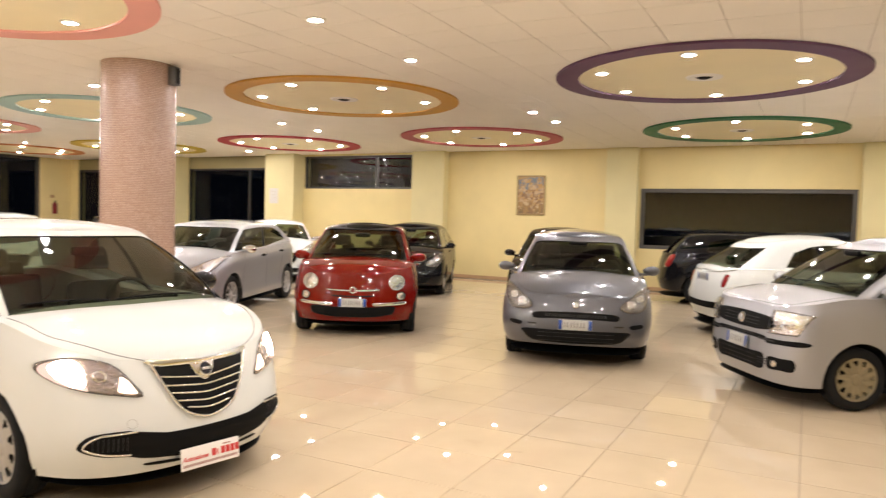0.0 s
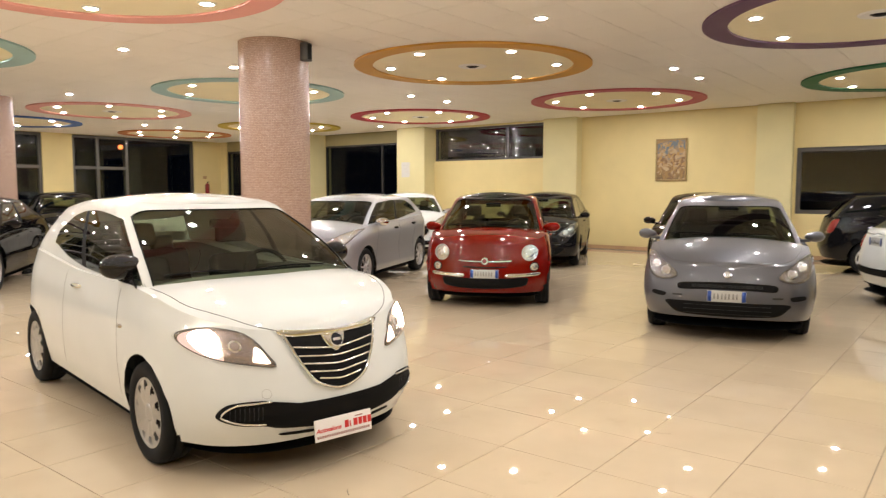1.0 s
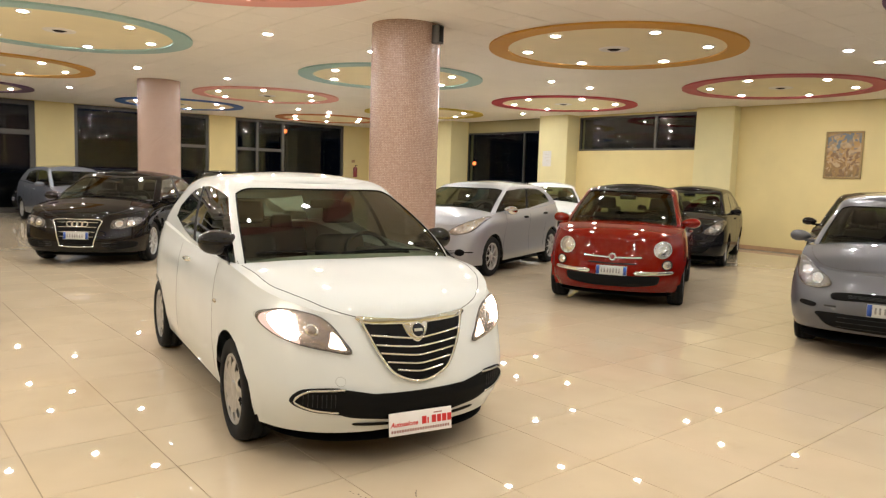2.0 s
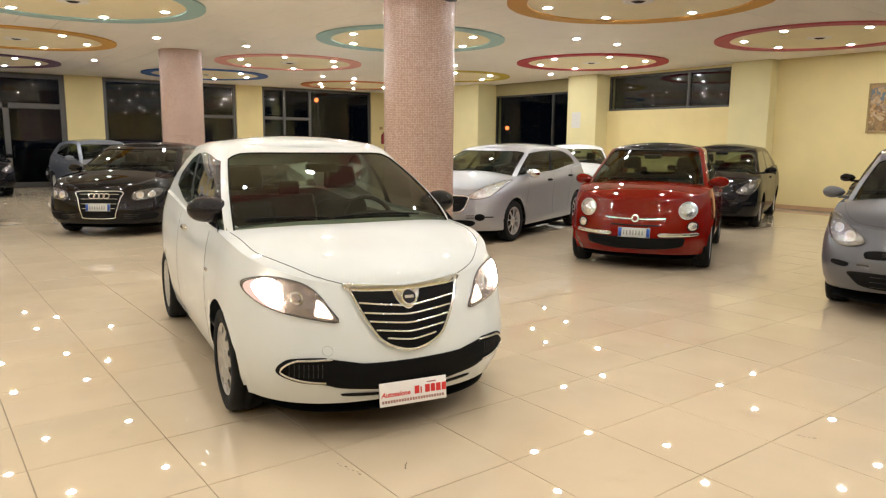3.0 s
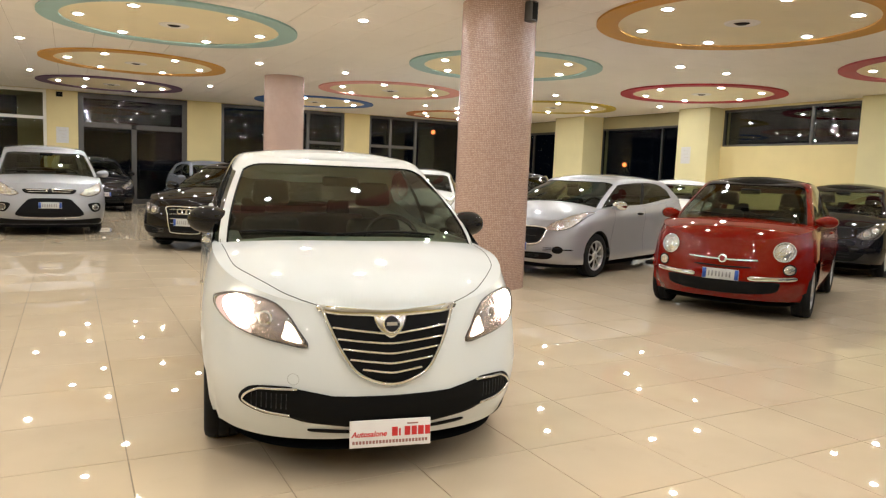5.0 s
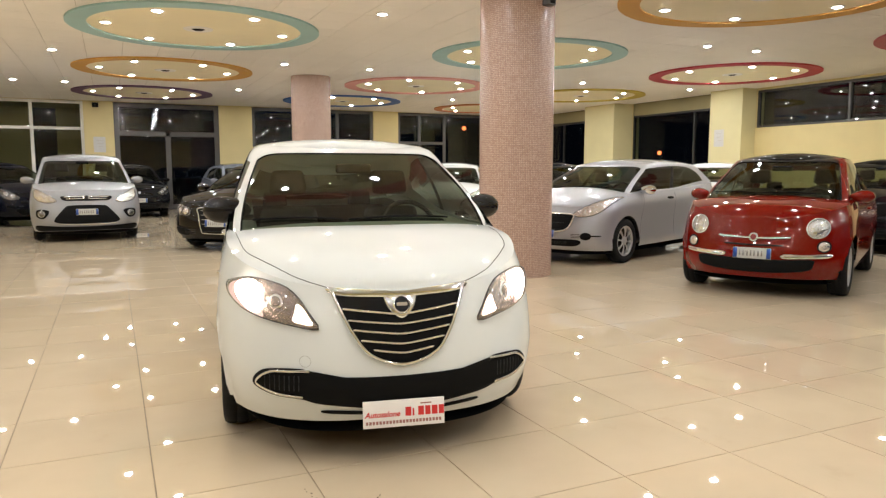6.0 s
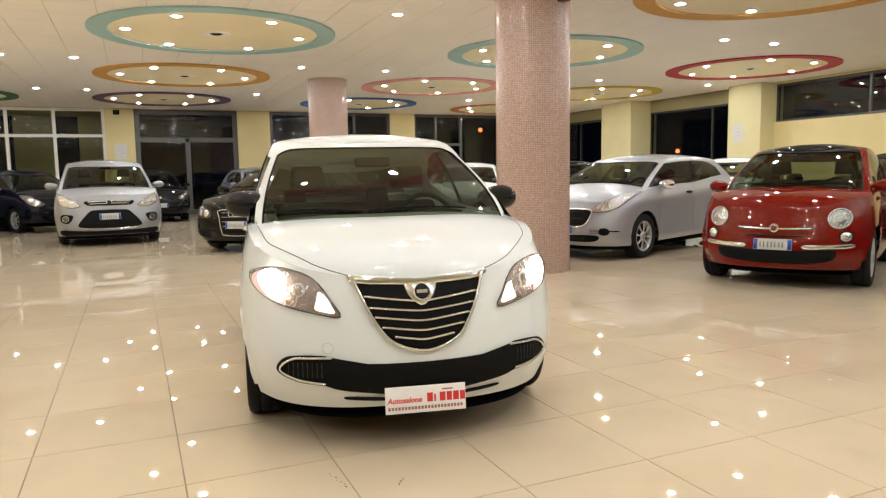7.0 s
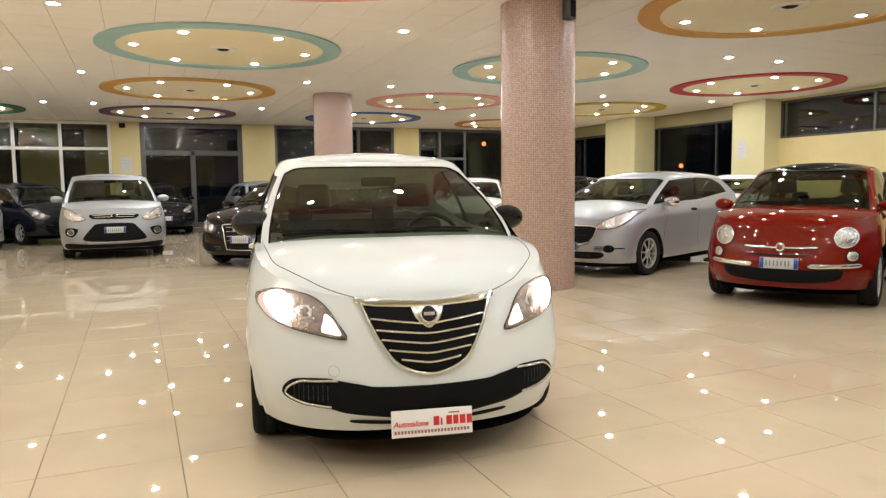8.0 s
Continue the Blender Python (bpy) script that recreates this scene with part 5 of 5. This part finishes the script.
lamp = thing("downlight", "round white recessed ceiling downlight, lit", "lamp", "ceiling downlights")
bm = bmesh.new()
lathe(bm, [(0.068, -0.002), (0.0685, -0.012), (0.076, -0.014), (0.092, -0.008), (0.096, 0.004)], 24, "z")
lathe(bm, [(0.068, -0.002), (0.060, 0.003), (0.050, 0.004)], 24, "z")
part("bezel", bm, M_WHITE_FRAME, lamp)
bm = bmesh.new()
lathe(bm, [(0.067, -0.010), (0.062, -0.006), (0.054, -0.006), (0.046, -0.009)], 20, "z")
bmesh.ops.recalc_face_normals(bm, faces=bm.faces)
part("lamp_dish", bm, M_LAMP_DISH, lamp)
bm = bmesh.new()
lathe(bm, [(0.046, -0.009), (0.041, -0.015), (0.024, -0.019), (0.0, -0.020)], 16, "z")
bmesh.ops.remove_doubles(bm, verts=bm.verts, dist=0.0005)
bmesh.ops.recalc_face_normals(bm, faces=bm.faces)
part("lamp_glass", bm, M_LAMP, lamp)
lamp_made = [False]


def downlight(x, y, z):
    m = pose(x, y, z)
    if not lamp_made[0]:
        lamp.matrix_basis = m
        lamp_made[0] = True
    else:
        copy_thing(lamp, m)


def annulus(r0, r1, z0, z1, n=96):
    bm = bmesh.new()
    lathe(bm, [(r0, z1), (r0, z0), (r1, z0), (r1, z1)], n, "z")
    bmesh.ops.recalc_face_normals(bm, faces=bm.faces)
    return bm


def ceiling_ring(x, y, colour):
    ring = thing("ceiling_ring", "painted %s ring round a cream disc on the ceiling" % dict(blue="light blue", royal="royal blue", rose="crimson").get(colour, colour), "ceiling ring", "ceiling rings", "", pose(x, y, CEIL))
    part("band", annulus(1.53, 1.81, -0.030, -0.002), RING_MATS[colour], ring, "", False)
    bm = bmesh.new()
    lathe(bm, [(0.0, -0.008), (1.53, -0.008)], 64, "z")
    bmesh.ops.remove_doubles(bm, verts=bm.verts, dist=0.0005)
    part("disc", bm, M_RING_DISC, ring, "", False)
    bm = bmesh.new()
    lathe(bm, [(0.22, -0.008), (0.21, -0.02), (0.17, -0.022), (0.15, -0.012), (0.12, -0.024), (0.10, -0.014)], 28, "z")
    part("air_diffuser", bm, M_CEILING, ring)
    bm = bmesh.new()
    lathe(bm, [(0.10, -0.012), (0.06, -0.03), (0.0, -0.03)], 20, "z")
    part("diffuser_core", bm, M_DARK, ring)
    for k in range(6):
        a = math.pi / 3 * k
        downlight(x + 1.28 * math.cos(a), y + 1.28 * math.sin(a), CEIL - 0.010)


# last six rings, unseen, are added; the red one lights the right floor
for x, y, c in ((0.42, 11.37, "blue"), (0.27, 16.35, "orange"), (0.04, 21.4, "purple"), (-5.3, 21.3, "green"), (-5.2, 16.3, "red"), (6.32, 11.4, "blue"), (6.28, 16.75, "pink"), (5.75, 21.4, "royal"), (11.55, 16.95, "yellow"), (11.1, 21.9, "rust"), (11.88, 11.71, "red"), (6.58, 6.25, "orange"), (11.86, 6.26, "rose"), (6.66, 0.89, "purple"), (11.94, 0.87, "green"), (0.65, 6.25, "pink"), (0.7, 0.9, "yellow"), (-5.1, 11.2, "orange"), (-5.0, 6.1, "royal"), (-5.0, 0.9, "green"), (6.6, -4.4, "blue"), (11.95, -4.4, "red")):
    ceiling_ring(x, y, c)
# the row at y -1.8 is unseen, added on the same lamp grid
for y, xs in ((3.88, (2.79, 4.58, 8.69, 9.90, -2.7, -1.6)), (9.22, (2.61, 4.38, 8.60, 9.78, -2.9, -1.7)), (14.4, (2.40, 4.22, 8.65, 9.75, 13.24, -2.9, -1.74)), (19.5, (2.3, 4.1, 8.65, 9.75, -2.9, -1.8)), (-1.8, (2.65, 4.4, 8.65, 9.75, -2.9, -1.8))):
    for x in xs:
        downlight(x, y, CEIL - 0.002)


# ---------------------------------------------------------------- outside
structure(part("ground", box(-60, 120, -60, 140, -0.5, -0.21), M_NIGHT, None, "", False), "dark asphalt outside at night")
annex = boxes("wall_annex", M_WALL, [(WEST - t, -5.3, 28.0, 28.2, 0, CEIL), (-4.55, -3.3, 28.0, 28.2, 0, CEIL), (-2.55, -1.2, 28.0, 28.2, 0, CEIL), (-1.4, -1.2, NORTH + t, 28.0, 0, CEIL), (WEST - t, -1.2, NORTH + t, 28.2, CEIL, CEIL + 0.2)])
structure(annex, "dim yellow wall of the side room behind the white-framed glass")
for x, y, z in ((39.5, 80.0, 6.5), (62.6, 70.4, 3.45)):
    lampst = thing("street_lamp", "orange street lamp glowing outside at night", "street lamp", "street lamps outside", "", pose(x, y, -0.21))
    part("pole", tube(bmesh.new(), [(0.3, 0, 0), (0.3, 0, z + 0.2), (0, 0, z + 0.3)], 0.06), M_ALU, lampst)
    bm = bmesh.new()
    bmesh.ops.create_uvsphere(bm, u_segments=12, v_segments=8, radius=0.26)
    h = part("lamp_head", bm, M_STREET, lampst)
    h.location = (0, 0, z + 0.21)


# ---------------------------------------------------------------- the cars
def place(x, y, fx, fy):
    return pose(x, y, 0, 0, 0, math.degrees(math.atan2(fy, fx)))


def text_part(name, words, size, at, mat, parent):
    """Built-in lettering in the y-z plane, read from ahead."""
    cu = bpy.data.curves.new(name, "FONT")
    cu.body, cu.size, cu.extrude = words, size, 0.0006
    cu.offset, cu.shear = size * 0.025, 0.25
    tmp = bpy.data.objects.new(name, cu)
    scene.collection.objects.link(tmp)
    me = bpy.data.meshes.new_from_object(tmp.evaluated_get(bpy.context.evaluated_depsgraph_get()))
    bpy.data.objects.remove(tmp)
    me.transform(Matrix(((0, 0, 1, at[0]), (1, 0, 0, at[1]), (0, 1, 0, at[2]), (0, 0, 0, 1))))
    me.materials.clear()
    me.materials.append(mat)
    ob = new(name, me)
    ob.parent = parent
    return ob


def dealer_sign(car):
    s = part("dealer_sign", box(-0.004, 0.004, -0.184, 0.184, -0.06, 0.06, 0.002), M_SIGN, car, "white dealer sign with red print")
    s.location, s.rotation_euler = (0.815, -0.01, 0.245), (0, radians(-6), radians(-3))
    text_part("printed_word", "Autosalone", 0.034, (0.0045, -0.176, -0.012), M_RED_INK, s)
    u = 0.006
    for w in (0.026, 0.008, 0.0, 0.026, 0.024, 0.026, 0.024):
        if w:
            part("name_bar", box(0.004, 0.0052, u, u + w, -0.014, 0.026 if w > 0.02 else 0.018), M_RED_INK, s, "", False)
        u += w + 0.006 if w else 0.012
    for k in range(23):
        part("small_bar", box(0.004, 0.0050, -0.172 + k * 0.0150, -0.172 + k * 0.0150 + 0.0105, -0.044, -0.030), M_GREY_INK, s, "", False)
    part("small_bar", box(0.004, 0.0050, 0.075, 0.125, 0.036, 0.042), M_GREY_INK, s, "", False)
    return s


city = build_car("pearl white small hatchback with lit headlights and black mirrors", CITY, place(0.362, 3.335, -0.155, -0.988) @ Matrix.Scale(0.975, 4))
dealer_sign(city)
build_car("glossy red retro city car with round headlights", bubble(P_RED, roof_paint=P_BLACK), place(5.55, 5.22, -0.875, -0.485))
build_car("silver five-door hatchback beside the mosaic column", lion(P_SILVER), place(5.25, 8.31, -0.935, -0.355))
build_car("blue-grey metallic hatchback facing the aisle", punch(P_GREY), place(5.55, 2.08, -0.96, -0.28))
build_car("silver boxy small car with hubcap wheels", boxy(P_SILVER), place(5.04, -0.36, -0.55, 0.835))
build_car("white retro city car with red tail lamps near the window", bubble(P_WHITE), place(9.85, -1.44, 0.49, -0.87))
build_car("black hatchback parked by the window", punch(P_BLACK), place(13.5, -0.7, 0.25, -0.97))
build_car("black compact hatchback by the yellow wall", punch(P_BLACK), place(10.25, 7.17, -0.923, -0.385))
build_car("dark hatchback behind the blue-grey car", punch(P_BROWN), place(9.1, 3.47, -0.96, -0.28))
build_car("dark brown saloon with a chrome-framed grille", saloon(P_BROWN), place(1.05, 12.0, -0.57, -0.82))
build_car("silver compact van with a wide black intake", van(P_STEEL), place(-1.36, 14.85, 0.06, -1.0))
build_car("dark blue hatchback beside the shop window", punch(P_NAVY), place(-2.8, 19.2, 0.55, -0.83))
build_car("black hatchback near the glass doors", punch(P_BLACK), place(-0.3, 21.3, 0.1, -1.0))
build_car("pale blue-silver hatchback behind the dark saloon", punch(P_BLUESILVER), place(2.5, 19.10, 0.07, -0.998))
build_car("dark blue hatchback parked along the far window", punch(P_NAVY), place(2.45, 23.5, -1.0, 0.0))
build_car("black hatchback between the far column and the window", punch(P_BLACK), place(5.6, 17.6, -0.30, -0.954))
build_car("white small hatchback behind the column", lion(P_WHITE), place(5.6, 13.5, -0.5, -0.85))
build_car("white hatchback behind the red car", lion(P_WHITE), place(10.6, 10.95, -0.75, -0.66))
build_car("dark blue hatchback behind the silver one", punch(P_NAVY), place(8.6, 14.0, -0.6, -0.8))
build_car("silver hatchback beside the dark blue one", lion(P_SILVER), place(-4.5, 17.6, 0.35, -0.94))


# ---------------------------------------------------------------- small things in the hall
def canvas_material():
    m = material("painted_canvas", (0.4, 0.3, 0.2), 0.45)
    nt = m.node_tree
    b = nt.nodes["Principled BSDF"]
    geo = nt.nodes.new("ShaderNodeNewGeometry")
    n = nt.nodes.new("ShaderNodeTexNoise")
    n.inputs["Scale"].default_value = 2.0
    v = nt.nodes.new("ShaderNodeTexVoronoi")
    v.inputs["Scale"].default_value = 13.0
    add = nt.nodes.new("ShaderNodeVectorMath")
    nt.links.new(geo.outputs["Position"], n.inputs["Vector"])
    nt.links.new(geo.outputs["Position"], add.inputs[0])
    nt.links.new(n.outputs["Color"], add.inputs[1])
    nt.links.new(add.outputs[0], v.inputs["Vector"])
    sep = nt.nodes.new("ShaderNodeSeparateColor")
    nt.links.new(v.outputs["Color"], sep.inputs["Color"])
    ramp = nt.nodes.new("ShaderNodeValToRGB")
    ramp.color_ramp.interpolation = "EASE"
    for k, (p, col) in enumerate(((0.0, (0.14, 0.10, 0.04)), (0.22, (0.30, 0.18, 0.06)), (0.38, (0.18, 0.10, 0.045)), (0.48, (0.46, 0.34, 0.20)), (0.62, (0.40, 0.23, 0.07)), (0.80, (0.14, 0.17, 0.19)))):
        e = ramp.color_ramp.elements[k] if k < 2 else ramp.color_ramp.elements.new(p)
        e.position, e.color = p, (*col, 1)
    xyz = nt.nodes.new("ShaderNodeSeparateXYZ")
    nt.links.new(geo.outputs["Position"], xyz.inputs[0])
    height = nt.nodes.new("ShaderNodeMapRange")
    height.inputs["From Min"].default_value, height.inputs["From Max"].default_value = 1.75, 2.75
    nt.links.new(xyz.outputs["Z"], height.inputs["Value"])
    mix = nt.nodes.new("ShaderNodeMath")
    mix.operation = "MULTIPLY_ADD"
    mix.inputs[1].default_value = 0.42
    nt.links.new(sep.outputs["Red"], mix.inputs[0])
    part_z = nt.nodes.new("ShaderNodeMath")
    part_z.operation = "MULTIPLY"
    part_z.inputs[1].default_value = 0.58
    nt.links.new(height.outputs["Result"], part_z.inputs[0])
    nt.links.new(part_z.outputs[0], mix.inputs[2])
    nt.links.new(mix.outputs[0], ramp.inputs["Fac"])
    nt.links.new(ramp.outputs["Color"], b.inputs["Base Color"])
    return m


M_CANVAS = canvas_material()
M_GOLD = material("worn_gilt_wood", (0.32, 0.22, 0.09), 0.4, 0.3, vary=0.2, scale=20)
pic = thing("picture", "framed painting with ochre and blue patches on the yellow wall", "picture", "", "", pose(EAST - 0.002, 6.09, 2.256))
part("canvas", box(-0.020, -0.004, -0.34, 0.34, -0.47, 0.47), M_CANVAS, pic, "", False)
for n, bx in (("frame_side", (-0.035, 0, -0.385, -0.34, -0.515, 0.515)), ("frame_side", (-0.035, 0, 0.34, 0.385, -0.515, 0.515)), ("frame_top", (-0.035, 0, -0.34, 0.34, 0.47, 0.515)), ("frame_bottom", (-0.035, 0, -0.34, 0.34, -0.515, -0.47))):
    part(n, box(*bx, 0.008), M_GOLD, pic, "", False)


def notice(x, y, z, rz, w, h):
    ob = thing("notice", "white printed paper notice taped to a yellow pier", "notice", "paper notices", "", pose(x, y, z, 0, 0, rz))
    sheet = part("sheet", box(-0.003, -0.001, -w / 2, w / 2, -h / 2, h / 2), M_PAPER, ob, "", False)
    for k in range(3):
        part("line_bar", box(-0.0036, -0.003, -w * 0.3, w * (0.3 - 0.1 * k), h * (0.25 - 0.2 * k), h * (0.25 - 0.2 * k) + 0.014), M_CEILING_GAP, sheet, "", False)


notice(-1.18, NORTH - 0.002, 2.08, 90, 0.34, 0.48)
notice(EAST - 0.502, 14.25, 2.15, 0, 0.34, 0.46)

sensor = thing("sensor_box", "small black sensor box high on a pier", "sensor", "", "", pose(-1.25, NORTH, 3.30))
part("case", box(-0.09, 0.09, -0.10, -0.002, -0.07, 0.07, 0.015), M_DARK, sensor)
part("eye", lathe_disc(0, 0, 0, 0.03, 0.03), M_TRIM, sensor).matrix_basis = pose(0, -0.102, 0, 0, 0, 90)

az = radians(-74)
spk = thing("column_speaker", "small dark speaker box high on the mosaic column", "speaker", "", "", pose(3.65 + 0.45 * math.cos(az), 7.35 + 0.45 * math.sin(az), 3.28, 0, 0, -74))
part("case", box(-0.012, 0.10, -0.06, 0.06, -0.11, 0.12, 0.012), M_ALU, spk)
part("grille", box(0.10, 0.104, -0.045, 0.045, -0.09, 0.10, 0.001), M_DARK, spk)

plaque = thing("wall_sign", "small faded brown safety sign above the extinguisher", "sign", "", "", pose(13.95, NORTH - 0.002, 2.02))
part("board", box(-0.08, 0.08, -0.006, 0, -0.055, 0.055, 0.002), M_SKIRT, plaque)
ext = thing("fire_extinguisher", "dull dark red fire extinguisher hung on the corner pier", "fire extinguisher", "", "", pose(13.99, NORTH - 0.10, 1.38))
bottle = bmesh.new()
lathe(bottle, [(0.0, 0.0), (0.075, 0.0), (0.085, 0.02), (0.085, 0.33), (0.07, 0.385), (0.03, 0.41), (0.025, 0.43)], 20, "z")
part("bottle", bottle, M_DARKRED, ext)
part("valve", box(-0.025, 0.025, -0.02, 0.02, 0.425, 0.465, 0.004), M_CHROME, ext)
part("lever", box(-0.015, 0.10, -0.012, 0.012, 0.465, 0.48, 0.003), M_DARK, ext)
part("bracket", box(-0.04, 0.04, 0.07, 0.099, 0.20, 0.26, 0.003), M_ALU, ext)


# ---------------------------------------------------------------- scuffs on the floor
M_SCUFF = material("scuffed_dirt", (0.17, 0.135, 0.09), 0.7, vary=0.4, scale=60)
rnd_scuff = random.Random(11)
for x, y, length, turn, n in ((-0.21, 2.43, 0.15, 100, 7), (0.02, 2.305, 0.05, 60, 3), (1.84, 1.37, 0.07, -60, 4)):
    mark = thing("scuff_mark", "faint brown scuff on the polished tile floor", "scuff", "scuff marks", "", pose(x, y, 0.0006, 0, 0, turn))
    bm = bmesh.new()
    for k in range(n):
        u = (k / max(1, n - 1) - 0.5) * length
        v = rnd_scuff.uniform(-0.008, 0.008)
        ra, rb = rnd_scuff.uniform(0.004, 0.014), rnd_scuff.uniform(0.0015, 0.004)
        m_in = [(u + ra * math.cos(2 * math.pi * a / 9) * rnd_scuff.uniform(0.7, 1.2), v + rb * math.sin(2 * math.pi * a / 9) * rnd_scuff.uniform(0.7, 1.2)) for a in range(9)]
        lo = [bm.verts.new((p, q, 0.0)) for p, q in m_in]
        up = [bm.verts.new((u + (p - u) * 0.8, v + (q - v) * 0.8, 0.0008)) for p, q in m_in]
        bm.faces.new(up)
        for a in range(9):
            bm.faces.new((lo[a], lo[(a + 1) % 9], up[(a + 1) % 9], up[a]))
    part("smear", bm, M_SCUFF, mark)


# ---------------------------------------------------------------- floor tiles
def tile_mesh(w):
    bm = bmesh.new()
    g, b, h = 0.0018, 0.0012, 0.004
    lo = [bm.verts.new((x, y, -h)) for x, y in ((g, g), (w - g, g), (w - g, w - g), (g, w - g))]
    up = [bm.verts.new((x, y, 0)) for x, y in ((g + b, g + b), (w - g - b, g + b), (w - g - b, w - g - b), (g + b, w - g - b))]
    bm.faces.new(up)
    for k in range(4):
        bm.faces.new((lo[k], lo[(k + 1) % 4], up[(k + 1) % 4], up[k]))
    me = bpy.data.meshes.new("floor_tile")
    bm.to_mesh(me)
    bm.free()
    me.materials.append(M_FLOOR)
    return me


one = tile_mesh(TILE)
verts, faces = [], []
base = [tuple(v.co) for v in one.vertices]
quads = [tuple(p.vertices) for p in one.polygons]
for i in range(-17, 25):
    for j in range(-18, 39):
        x, y = TX + i * TILE, TY + j * TILE
        if x + TILE > EAST or y + TILE > NORTH + 0.25 or x < WEST or y < SOUTH:
            continue
        dz = 0.0003 * random.random()
        if -4 <= i <= 10 and -4 <= j <= 14:
            ob = new("floor_tile", one)
            ob.location, ob.parent = (x, y, dz), floor
        else:
            k = len(verts)
            verts += [(x + a, y + b, c + dz) for a, b, c in base]
            faces += [tuple(k + q for q in f) for f in quads]
me = bpy.data.meshes.new("floor_tiles")
me.from_pydata(verts, [], faces)
me.materials.append(M_FLOOR)
rest = new("floor_tiles", me)
rest.parent = floor
tagged(rest, kind="stuff")
